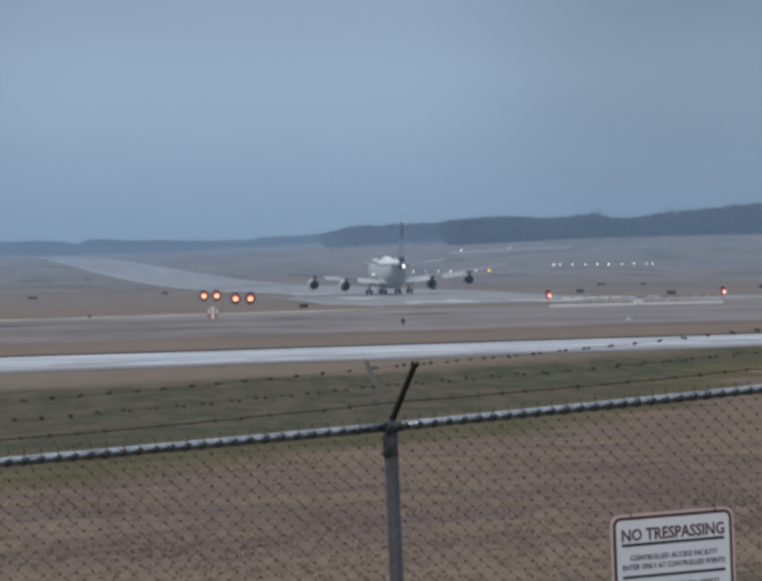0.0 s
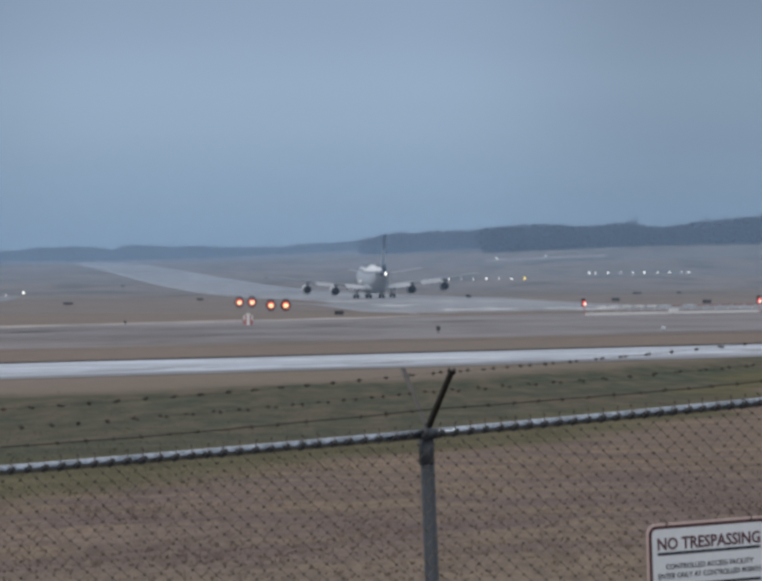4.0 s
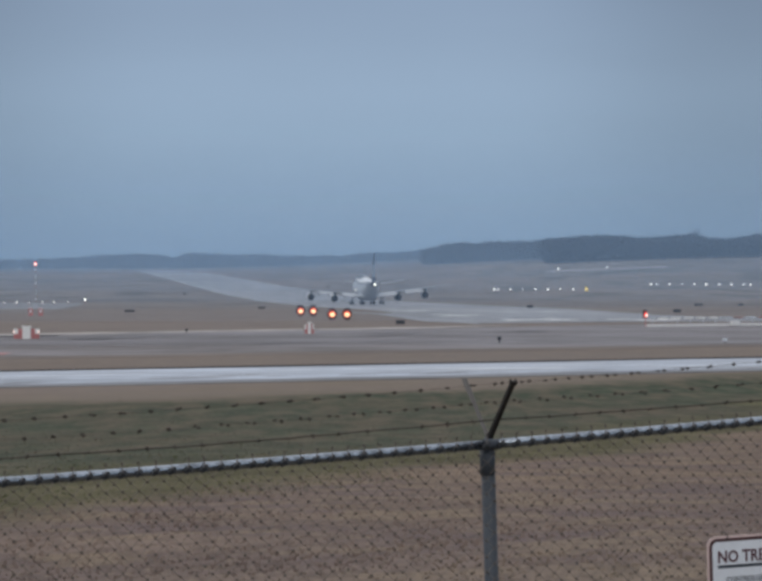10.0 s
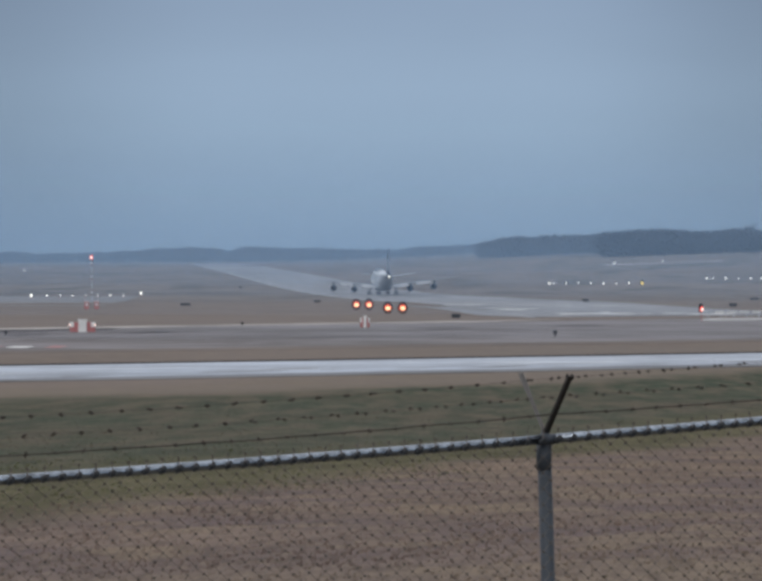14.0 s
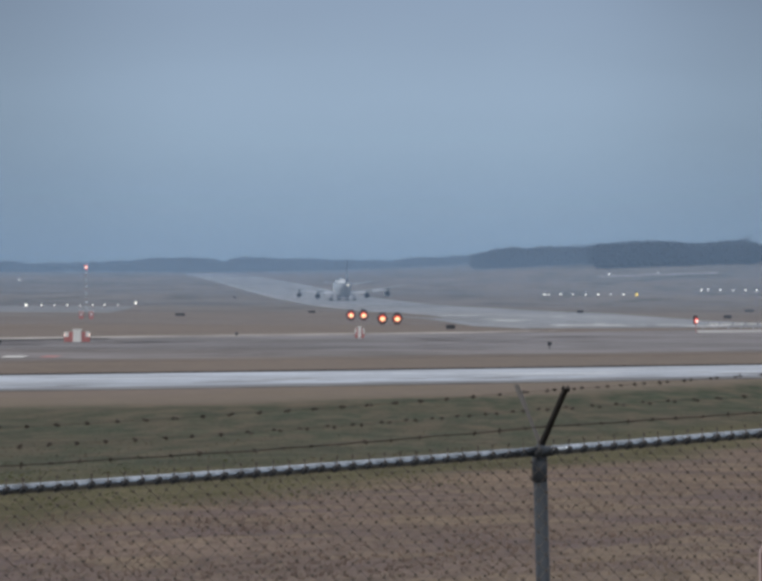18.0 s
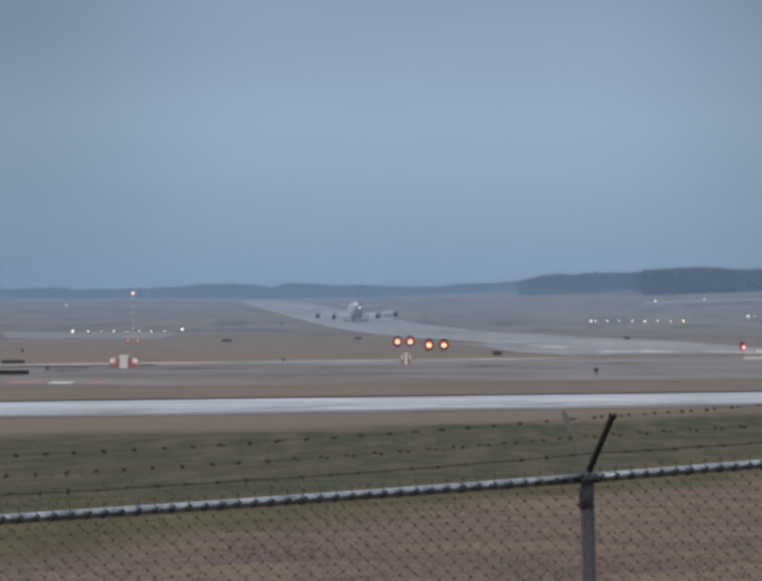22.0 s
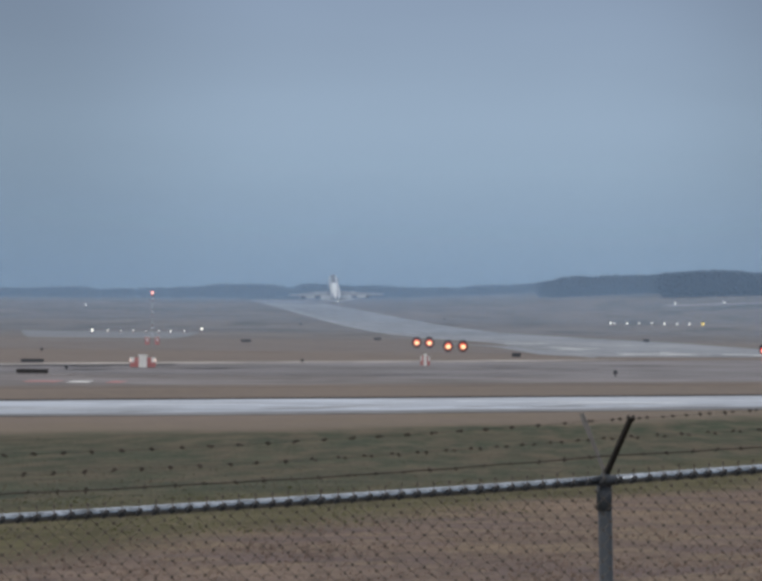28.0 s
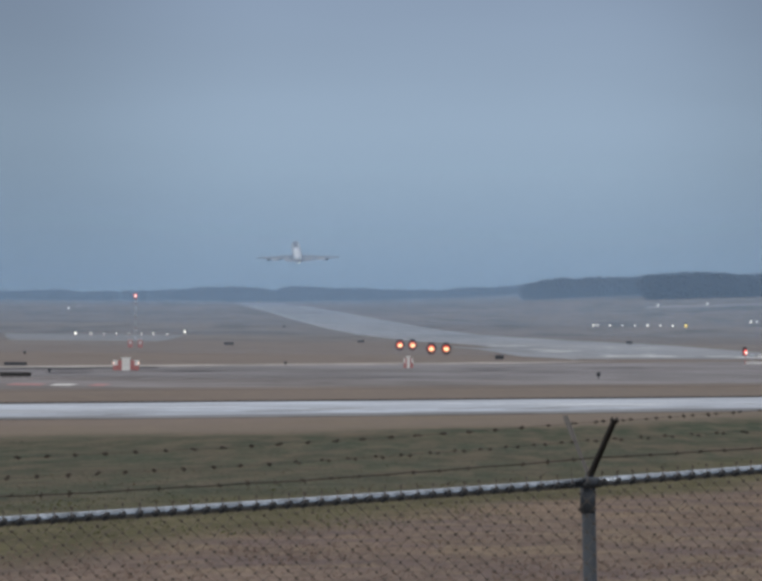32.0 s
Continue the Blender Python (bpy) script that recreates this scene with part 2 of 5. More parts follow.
# ---- mesh helpers ----
def part(name, bm, mat, parent=None, label="", smooth=False):
    me = bpy.data.meshes.new(name)
    bmesh.ops.recalc_face_normals(bm, faces=bm.faces)
    bm.to_mesh(me)
    bm.free()
    for f in me.polygons:
        f.use_smooth = smooth
    return shared(name, me, mat, parent, label)


def shared(name, me, mat, parent=None, label=""):
    if mat and not me.materials:
        me.materials.append(mat)
    ob = new(name, me)
    if parent:
        ob.parent = parent
    if label:
        ob["label"] = label
    return ob


def raw(name, verts, faces, mat, parent=None, label="", smooth=False):
    me = bpy.data.meshes.new(name)
    me.from_pydata([tuple(v) for v in verts], [], faces)
    me.update()
    for f in me.polygons:
        f.use_smooth = smooth
    return shared(name, me, mat, parent, label)


def empty(name, m, label, category, group="", kind=""):
    ob = new(name)
    ob.matrix_world = m
    return tagged(ob, label, category, group, kind)


def box(bm, cx, cy, cz, sx, sy, sz, bev=0.0, turn=None):
    r = bmesh.ops.create_cube(bm, size=1.0)
    vs = r["verts"]
    m = Matrix.Translation((cx, cy, cz)) @ (turn if turn else Matrix()) @ Matrix.Diagonal((sx, sy, sz, 1))
    bmesh.ops.transform(bm, matrix=m, verts=vs)
    if bev:
        es = list({ed for v in vs for ed in v.link_edges})
        bmesh.ops.bevel(bm, geom=es, offset=bev, segments=2, affect="EDGES", profile=0.6)
    return bm


def tube(bm, a, b, r1, r2=None, n=10, cap=True):
    a, b = Vector(a), Vector(b)
    r2 = r1 if r2 is None else r2
    q = (b - a).to_track_quat("Z", "Y").to_matrix()
    rings = []
    for p, r in ((a, r1), (b, r2)):
        rings.append([bm.verts.new(p + q @ Vector((r * math.cos(t), r * math.sin(t), 0))) for t in (2 * math.pi * k / n for k in range(n))])
    for k in range(n):
        bm.faces.new((rings[0][k], rings[0][(k + 1) % n], rings[1][(k + 1) % n], rings[1][k]))
    if cap:
        bm.faces.new(rings[0][::-1])
        bm.faces.new(rings[1])
    return bm


def loft(bm, rings, cap=True, closed=True):
    """Skin over rings of points of equal length."""
    vs = [[bm.verts.new(p) for p in ring] for ring in rings]
    n = len(vs[0])
    for a, b in zip(vs, vs[1:]):
        for k in range(n if closed else n - 1):
            bm.faces.new((a[k], a[(k + 1) % n], b[(k + 1) % n], b[k]))
    if cap:
        bm.faces.new(vs[0][::-1])
        bm.faces.new(vs[-1])
    return bm


def ball(bm, c, r, sx=1, sy=1, sz=1, u=10, v=6):
    r_ = bmesh.ops.create_uvsphere(bm, u_segments=u, v_segments=v, radius=r)
    bmesh.ops.transform(bm, matrix=Matrix.Translation(c) @ Matrix.Diagonal((sx, sy, sz, 1)), verts=r_["verts"])
    return bm


# ---- terrain ----
PY = (-200, -60, 0, 18.5, 40, 100, 200, 300, 400, 470, 540, 900, 1080, 1200, 1330, 1428, 1560, 1800, 2040, 2400, 2700, 2925, 3520, 4150, 4900, 7000)
PZ = (11.2, 11.3, 11.3, 10.15, 9.75, 8.0, 4.9, 2.5, 0.8, 0.1, 0, 0, 0.2, 0.15, -0.4, -1.1, -1.7, -2.3, -2.2, -0.9, 0.7, 1.95, 4.9, 7.3, 8.8, 10)


def ease(v):
    v = min(1.0, max(0.0, v))
    return v * v * (3 - 2 * v)


def slope(i):
    if i <= 0 or i >= len(PY) - 1:
        return 0.0
    a = (PZ[i] - PZ[i - 1]) / (PY[i] - PY[i - 1])
    b = (PZ[i + 1] - PZ[i]) / (PY[i + 1] - PY[i])
    return 0.0 if a * b <= 0 else 2 * a * b / (a + b)


def ground_z(x, y):
    y = min(max(y, PY[0]), PY[-1])
    i = max(k for k in range(len(PY) - 1) if PY[k] <= y)
    h = PY[i + 1] - PY[i]
    t = (y - PY[i]) / h
    z = ((2 * t ** 3 - 3 * t * t + 1) * PZ[i] + (t ** 3 - 2 * t * t + t) * h * slope(i)
         + (3 * t * t - 2 * t ** 3) * PZ[i + 1] + (t ** 3 - t * t) * h * slope(i + 1))
    z += 0.069 * max(-6, min(6, x - 0.44)) * (1 - ease((y - 22) / 60)) * ease((y + 5) / 15) * 0.88
    side = x + 0.0875 * y - 192
    z += 14.2 * ease((y - 2280) / 1380) * ease(side / 450)
    return z


def runway_x(y, off=0.0):
    return 121.2 - 0.0783 * y + off


def ground_mesh():
    ys = [-200, -120, -60, -30, -15, -5, 5, 12, 16, 18, 20, 22, 25, 28, 31, 34, 37, 40, 44, 48, 53, 58, 64, 70, 77, 84, 92, 100]
    y = 100
    while y < 4800:
        y *= 1.035
        ys.append(y)
    ys += [5400, 6200, 7500, 9000]
    ys = sorted(ys + [420 + 6 * k for k in range(25)])
    us = sorted({s * v for v in (0, 1, 2, 3.2, 5, 7, 9.5, 13, 18, 25, 35, 50, 75, 110, 160) for s in (-1, 1)})
    verts, faces = [], []
    for y in ys:
        for u in us:
            k = max(1.0, abs(y) / 70)
            x = u * k
            x = max(-5200, min(5200, x))
            verts.append((x, y, ground_z(x, y)))
    n = len(us)
    for j in range(len(ys) - 1):
        for i in range(n - 1):
            a = j * n + i
            faces.append((a, a + 1, a + n + 1, a + n))
    return verts, faces


def grass_material():
    m = bpy.data.materials.new("winter_grass")
    m.use_nodes = True
    nt = m.node_tree
    L = nt.links.new
    b = nt.nodes["Principled BSDF"]
    b.inputs["Roughness"].default_value = 0.95
    b.inputs["Specular IOR Level"].default_value = 0.05
    co = nt.nodes.new("ShaderNodeTexCoord").outputs["Object"]
    sep = nt.nodes.new("ShaderNodeSeparateXYZ")
    L(co, sep.inputs[0])

    def math_(op, a, c=None, d=None):
        n = nt.nodes.new("ShaderNodeMath")
        n.operation = op
        for k, v in enumerate((a, c, d)):
            if v is None:
                continue
            if isinstance(v, (int, float)):
                n.inputs[k].default_value = v
            else:
                L(v, n.inputs[k])
        return n.outputs[0]

    def noise_(scale, detail=4, stretch=None):
        n = nt.nodes.new("ShaderNodeTexNoise")
        n.inputs["Scale"].default_value, n.inputs["Detail"].default_value = scale, detail
        src = co
        if stretch:
            mp = nt.nodes.new("ShaderNodeMapping")
            mp.inputs["Scale"].default_value = stretch
            L(co, mp.inputs["Vector"])
            src = mp.outputs[0]
        L(src, n.inputs["Vector"])
        return n.outputs["Fac"]

    def band(v, lo, hi):
        n = nt.nodes.new("ShaderNodeMapRange")
        n.interpolation_type = "SMOOTHSTEP"
        n.inputs["From Min"].default_value, n.inputs["From Max"].default_value = lo, hi
        L(v, n.inputs["Value"])
        return n.outputs[0]

    def mix(f, a, c):
        n = nt.nodes.new("ShaderNodeMix")
        n.data_type = "RGBA"
        if isinstance(f, (int, float)):
            n.inputs[0].default_value = f
        else:
            L(f, n.inputs[0])
        for k, v in ((6, a), (7, c)):
            if isinstance(v, tuple):
                n.inputs[k].default_value = (*v, 1)
            else:
                L(v, n.inputs[k])
        return n.outputs[2]

    fine = noise_(1.6, 5)
    tuft = noise_(0.35, 4, (1, 0.35, 1))
    patch = noise_(0.035, 3, (1, 0.5, 1))
    wide = noise_(0.006, 4, (1, 0.4, 1))
    x, y = sep.outputs[0], sep.outputs[1]
    wob = math_("MULTIPLY", math_("SUBTRACT", patch, 0.5), math_("MULTIPLY", y, 0.55))
    edge1 = math_("ADD", math_("ADD", y, wob), math_("MULTIPLY", x, -6.0))
    edge2 = math_("ADD", math_("ADD", y, math_("MULTIPLY", wob, 0.35)), math_("MULTIPLY", x, -2.0))
    brown = mix(band(tuft, 0.3, 0.72), (0.148, 0.112, 0.088), (0.252, 0.190, 0.147))
    brown = mix(math_("MULTIPLY", band(patch, 0.42, 0.68), 0.7), brown, (0.165, 0.130, 0.124))
    swath, swath2 = noise_(0.45, 3, (0.55, 0.42, 1)), noise_(0.8, 3, (0.6, 0.3, 2.3))
    brown = mix(math_("MULTIPLY", band(swath, 0.46, 0.60), 0.75), brown, (0.142, 0.111, 0.112))
    brown = mix(math_("MULTIPLY", band(swath2, 0.50, 0.62), 0.6), brown, (0.250, 0.196, 0.138))
    brown = mix(band(math_("ADD", y, math_("MULTIPLY", math_("SUBTRACT", patch, 0.5), 30.0)), 57, 50), brown, (0.210, 0.166, 0.130))
    brown = mix(band(math_("ADD", y, math_("MULTIPLY", math_("SUBTRACT", patch, 0.5), 20.0)), 47, 42), brown, (0.130, 0.112, 0.084))
    green = mix(band(tuft, 0.3, 0.7), (0.042, 0.057, 0.042), (0.084, 0.098, 0.068))
    green = mix(math_("MULTIPLY", band(patch, 0.38, 0.68), 0.55), green, (0.122, 0.098, 0.072))
    clump, clump2 = noise_(0.45, 4, (1, 0.09, 0.5)), noise_(0.6, 4, (1, 0.10, 0.7))
    green = mix(math_("MULTIPLY", band(clump, 0.47, 0.62), 0.48), green, (0.152, 0.122, 0.092))
    green = mix(math_("MULTIPLY", band(clump2, 0.49, 0.62), 0.5), green, (0.034, 0.056, 0.036))
    tan = mix(band(wide, 0.35, 0.7), (0.208, 0.174, 0.155), (0.188, 0.165, 0.153))
    tan = mix(math_("MULTIPLY", band(patch, 0.45, 0.75), 0.6), tan, (0.166, 0.137, 0.119))
    tan = mix(math_("MULTIPLY", band(tuft, 0.42, 0.66), 0.45), tan, (0.236, 0.198, 0.163))
    tan = mix(math_("MULTIPLY", band(math_("ADD", edge2, math_("MULTIPLY", wob, 0.6)), 520, 400), 0.3), tan, (0.165, 0.140, 0.082))
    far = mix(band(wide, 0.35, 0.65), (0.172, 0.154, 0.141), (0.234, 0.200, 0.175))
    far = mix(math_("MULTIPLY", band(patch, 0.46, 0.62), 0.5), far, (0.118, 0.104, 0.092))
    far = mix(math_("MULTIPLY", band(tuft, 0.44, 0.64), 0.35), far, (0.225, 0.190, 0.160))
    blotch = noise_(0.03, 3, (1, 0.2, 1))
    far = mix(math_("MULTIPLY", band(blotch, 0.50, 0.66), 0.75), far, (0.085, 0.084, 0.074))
    olive = mix(band(tuft, 0.3, 0.7), (0.076, 0.074, 0.040), (0.132, 0.122, 0.070))
    c = mix(band(edge1, 98, 122), brown, olive)
    c = mix(band(edge1, 135, 195), c, green)
    c = mix(band(edge2, 404, 456), c, tan)
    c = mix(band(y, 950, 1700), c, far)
    mottle, fleck = noise_(4.5, 4, (1, 0.15, 0.8)), noise_(7.0, 3, (1, 0.17, 1.2))
    near = math_("MULTIPLY", band(y, 420, 300), 0.42)
    c = mix(math_("MULTIPLY", band(mottle, 0.46, 0.64), near), c, (0.070, 0.056, 0.050))
    c = mix(math_("MULTIPLY", band(fleck, 0.54, 0.68), near), c, (0.255, 0.204, 0.148))
    dark = math_("MULTIPLY", band(fine, 0.38, 0.62), 0.16)
    c2 = mix(dark, c, (0.06, 0.05, 0.042))
    L(c2, b.inputs["Base Color"])
    bp = nt.nodes.new("ShaderNodeBump")
    bp.inputs["Strength"].default_value, bp.inputs["Distance"].default_value = 0.3, 0.12
    L(fine, bp.inputs["Height"])
    L(bp.outputs[0], b.inputs["Normal"])
    return m


M_GRASS = grass_material()
gv, gf = ground_mesh()
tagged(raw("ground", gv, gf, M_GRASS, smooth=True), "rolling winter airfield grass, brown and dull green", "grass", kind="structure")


def strip(name, left, right, mat, lift, label, category, cuts=40):
    """A pavement laid on the terrain between two edge lines, each a function of 0..1 that gives (x, y)."""
    verts, faces = [], []
    rows = 4
    for i in range(cuts + 1):
        a, b = Vector(left(i / cuts)), Vector(right(i / cuts))
        for j in range(rows + 1):
            p = a.lerp(b, j / rows)
            verts.append((p.x, p.y, ground_z(p.x, p.y) + lift))
        for p in (a, b):
            verts.append((p.x, p.y, ground_z(p.x, p.y) - 0.3))
    w = rows + 3
    for i in range(cuts):
        o, q = i * w, (i + 1) * w
        for j in range(rows):
            faces.append((o + j, o + j + 1, q + j + 1, q + j))
        faces.append((o, q, q + rows + 1, o + rows + 1))
        faces.append((o + rows, o + rows + 2, q + rows + 2, q + rows))
    return tagged(raw(name, verts, faces, mat), label, category, kind="structure")


def line(points):
    """An edge line through points, for strip()."""
    def at(t):
        s = t * (len(points) - 1)
        i = min(len(points) - 2, int(s))
        a, b = Vector(points[i]), Vector(points[i + 1])
        return a.lerp(b, s - i)
    return at


# ---- pavements ----
def across(y0, k, shift=0.0, xs=(-330, -200, -120, -60, 0, 60, 120, 200, 330)):
    """A straight pavement edge: y = y0 + k x, shifted along y."""
    return line([(x, y0 + k * x + shift) for x in xs])


strip("road", across(502, 0.83), across(561, 0.712), M_CONCRETE, 0.06, "pale wet concrete taxiway crossing the grass", "taxiway", 90)
# This dark strip stands in for the kerb's shadow along the far edge.
strip("trim", across(561, 0.712, 2), across(561, 0.712, 10), M_KERB, 0.05, "dark strip for the kerb shadow along the concrete taxiway", "pavement edge", 90)
strip("trim_8", across(502, 0.83, -13), across(502, 0.83, -1.5), M_SHOULDER, 0.08, "damp blue-grey shoulder of the concrete taxiway", "pavement edge", 90)
strip("road_2", across(657, 0.76), across(872, 1.06, 0, (-330, -200, -120, -60, 0, 40, 70, 85, 100)), M_TAXI, 0.045, "wide damp grey asphalt taxiway", "taxiway", 90)
# Mixed-colour strip added to soften the boundary of grass and taxiway.
strip("trim_12", across(640, 0.75), across(656, 0.76), M_VERGE, 0.04, "half-tone strip that blends the grass into the grey taxiway", "pavement edge", 60)
strip("trim_9", across(873, 1.0624, 0, (-330, -200, -120, -60, 0, 8, 14)), across(892, 1.0624, 0, (-330, -200, -120, -60, 0, 12, 30)), M_PALE, 0.085,
      "pale gravel edge along the grey taxiway", "pavement edge", 90)
strip("trim_13", across(855, 1.06, 0, (-330, -200, -120, -90, -58)), across(866, 1.06, 0, (-330, -200, -120, -90, -58)), M_KERB, 0.08, "dark line beside the pale gravel edge", "pavement edge", 40)
strip("road_4", line([(-125, 1180), (-88, 1180)]), line([(-190, 1760), (-116, 1740)]), M_APRON, 0.04, "damp grey pavement far behind the mast", "taxiway", 30)
strip("runway", lambda t: (runway_x(1150 + t * 3000, -26), 1150 + t * 3000), lambda t: (runway_x(1150 + t * 3000, 26), 1150 + t * 3000),
      M_RUNWAY, 0.05, "damp grey runway running away to far trees", "runway", 120)
strip("road_3", line([(-11, 1180), (-0.6, 1125), (5.3, 1054), (10.4, 983), (20.6, 951), (36.8, 959), (66, 972), (140, 985)]),
      line([(-5, 1900), (1, 1860), (14, 1760), (27, 1660), (44, 1480), (57, 1230), (73, 1056), (146, 1010)]), M_RUNWAY, 0.06,
      "damp grey entry taxiway joining the runway", "taxiway", 30)
strip("trim_10", line([(122, 3150), (210, 3150)]), line([(124, 3185), (212, 3185)]), M_PALE, 0.08, "pale gravel track before the far woods", "track", 6)
strip("trim_11", line([(-320, 3500), (-306, 3500)]), line([(-322, 3530), (-308, 3530)]), M_PALE, 0.08, "pale gravel patch on the far field", "track", 4)



def streaks(name, y0, k, deep, count, x0, x1, long, wide, lift, mat, label, seed):
    """Long thin slivers of damp or worn pavement that run along a straight pavement edge."""
    rng = random.Random(seed)
    verts, faces = [], []
    for _ in range(count):
        x, v = rng.uniform(x0, x1), rng.random()
        a, d = rng.uniform(*long) / 2, rng.uniform(*wide) / 2
        q = len(verts)
        for u, e in ((-1, 0), (-0.6, -0.8), (0.1, -1), (0.7, -0.6), (1, 0.1), (0.5, 0.9), (-0.2, 1), (-0.7, 0.6)):
            px = x + u * a * rng.uniform(0.8, 1.2)
            py = y0 + k * px + v * deep + e * d * rng.uniform(0.6, 1.2)
            verts.append((px, py, ground_z(px, py) + lift))
        faces.append(tuple(range(q, q + 8)))
    return tagged(raw(name, verts, faces, mat), label, "marking", kind="stuff")


streaks("damp_streaks", 504, 0.82, 22, 90, -130, 150, (3, 16), (1.2, 4.5), 0.066, M_SHOULDER, "dark damp streaks along the near side of the concrete", 21)
streaks("wet_streaks", 514, 0.79, 40, 60, -130, 150, (3, 14), (0.8, 2.6), 0.070, M_DAMP, "grey damp streaks on the pale concrete", 22)
streaks("bright_streaks", 518, 0.78, 28, 60, -130, 150, (5, 22), (1.0, 3.0), 0.074, M_BRIGHT, "bright worn streaks on the pale concrete", 23)
streaks("tyre_streaks", 668, 0.80, 150, 70, -140, 60, (6, 26), (4, 12), 0.060, M_TAXIDARK, "darker damp streaks on the grey taxiway", 24)
streaks("worn_streaks", 668, 0.80, 170, 60, -140, 60, (6, 26), (3, 9), 0.066, M_TAXIPALE, "paler worn streaks on the grey taxiway", 25)
streaks("rubber_streaks", 1216, -12.77, 664, 190, -190, 20, (2, 9), (18, 70), 0.058, M_RUNDARK, "dark rubber and damp streaks along the runway", 26)
streaks("pale_runway_streaks", 1216, -12.77, 664, 110, -190, 20, (2, 9), (18, 60), 0.064, M_RUNPALE, "pale worn streaks along the runway", 27)

# ---- the fence and its sign ----
POST = (0.490, 18.5)
RAIL = 2.09
RISE = 0.0514
fence_z = EYE - 0.767 - RAIL
fence = empty("fence", pose(POST[0], POST[1], fence_z, 0, 0, 28), "galvanised chain-link fence topped with barbed wire", "fence")


def post_mesh():
    bm = bmesh.new()
    tube(bm, (0, 0.028, -0.5), (0, 0.028, RAIL - 0.02), 0.030, n=14)
    return bm


def cap_mesh():
    bm = bmesh.new()
    tube(bm, (0, 0.028, RAIL - 0.13), (0, 0.028, RAIL - 0.012), 0.0325, n=14)
    tube(bm, (-0.034, 0.0, RAIL), (0.034, 0.0, RAIL), 0.0228, n=12)
    tube(bm, (0, 0.02, RAIL - 0.02), (0, 0.016, RAIL + 0.035), 0.028, 0.016, n=10)
    return bm


ARM_Y, ARM_Z = 0.215, 0.275


def arm_mesh(side):
    bm = bmesh.new()
    a, b = Vector((0, 0.016, RAIL + 0.02)), Vector((0, 0.016 + side * ARM_Y, RAIL + ARM_Z))
    q = (b - a).to_track_quat("Z", "X").to_matrix()
    rings = []
    for t, w, d in ((0, 0.011, 0.009), (0.5, 0.010, 0.008), (0.93, 0.010, 0.008), (0.95, 0.015, 0.011), (1.0, 0.014, 0.010)) if side < 0 else ((0, 0.006, 0.005), (0.5, 0.006, 0.005), (0.88, 0.010, 0.007), (1.0, 0.008, 0.006)):
        c = a.lerp(b, t)
        rings.append([c + q @ Vector(v) for v in ((-d, -w, 0), (d, -w, 0), (d, -w * 0.6, 0), (-d * 0.4, -w * 0.55, 0), (-d * 0.4, w * 0.55, 0), (d, w * 0.6, 0), (d, w, 0), (-d, w, 0))])
    return loft(bm, rings)


def lifted(s):
    """Height of the sloping, slightly bowed rail along the fence."""
    return RISE * s + 0.0023 * s * s


BAY = 3.05
post_me = arm_near = arm_far = cap_me = None
for k in range(-2, 3):
    s = k * BAY
    if k == -2:
        p = part("post", post_mesh(), M_STEEL_DULL, fence, smooth=True)
        c = part("post_cap", cap_mesh(), M_CAP, fence, smooth=True)
        # Outward arm dark for its shaded underside, inward arm pale for its lit top.
        a1 = part("barb_arm", arm_mesh(-1), M_DARKSTEEL, fence, "arm leaning outward, its shaded underside put in as dark steel")
        a2 = part("barb_arm", arm_mesh(1), M_ARM, fence, "grey galvanised arm leaning inward")
        post_me, cap_me, arm_near, arm_far = p.data, c.data, a1.data, a2.data
    else:
        p, c = shared("post", post_me, None, fence), shared("post_cap", cap_me, None, fence)
        a1, a2 = shared("barb_arm", arm_near, None, fence), shared("barb_arm", arm_far, None, fence)
        a1["label"], a2["label"] = "arm leaning outward, its shaded underside put in as dark steel", "grey galvanised arm leaning inward"
    for o in (p, c, a1, a2):
        o.location = (s, 0, lifted(s))
    p.rotation_euler = (0, radians(-1.9), 0)
    p.location.x += RAIL * math.sin(radians(1.9))

ends = 2 * BAY
for k in range(-2, 2):
    bm = bmesh.new()
    a, b = k * BAY, (k + 1) * BAY
    rings = []
    for i in range(11):
        s = a + 0.034 + (b - a - 0.068) * i / 10
        rings.append([(s, 0.0205 * math.cos(g), RAIL + lifted(s) + 0.0205 * math.sin(g)) for g in (2 * math.pi * j / 14 for j in range(14))])
    loft(bm, rings)
    part("top_rail", bm, M_STEEL, fence, smooth=True)

CELL_W, CELL_H, WIRE = 0.0734, 0.066, 0.0019


def thread(verts, faces, pts, r, n=4, radii=None):
    """Add a thin wire along points to a list of verts and faces."""
    base = len(verts)
    for i, p in enumerate(pts):
        d = Vector(pts[min(i + 1, len(pts) - 1)]) - Vector(pts[max(i - 1, 0)])
        q = d.to_track_quat("Z", "Y").to_matrix()
        for t in range(n):
            g = 2 * math.pi * t / n
            w = radii[i] if radii else r
            verts.append(Vector(p) + q @ Vector((w * math.cos(g), w * math.sin(g), 0)))
    for i in range(len(pts) - 1):
        for t in range(n):
            a, b = base + i * n + t, base + i * n + (t + 1) % n
            faces.append((a, b, b + n, a + n))


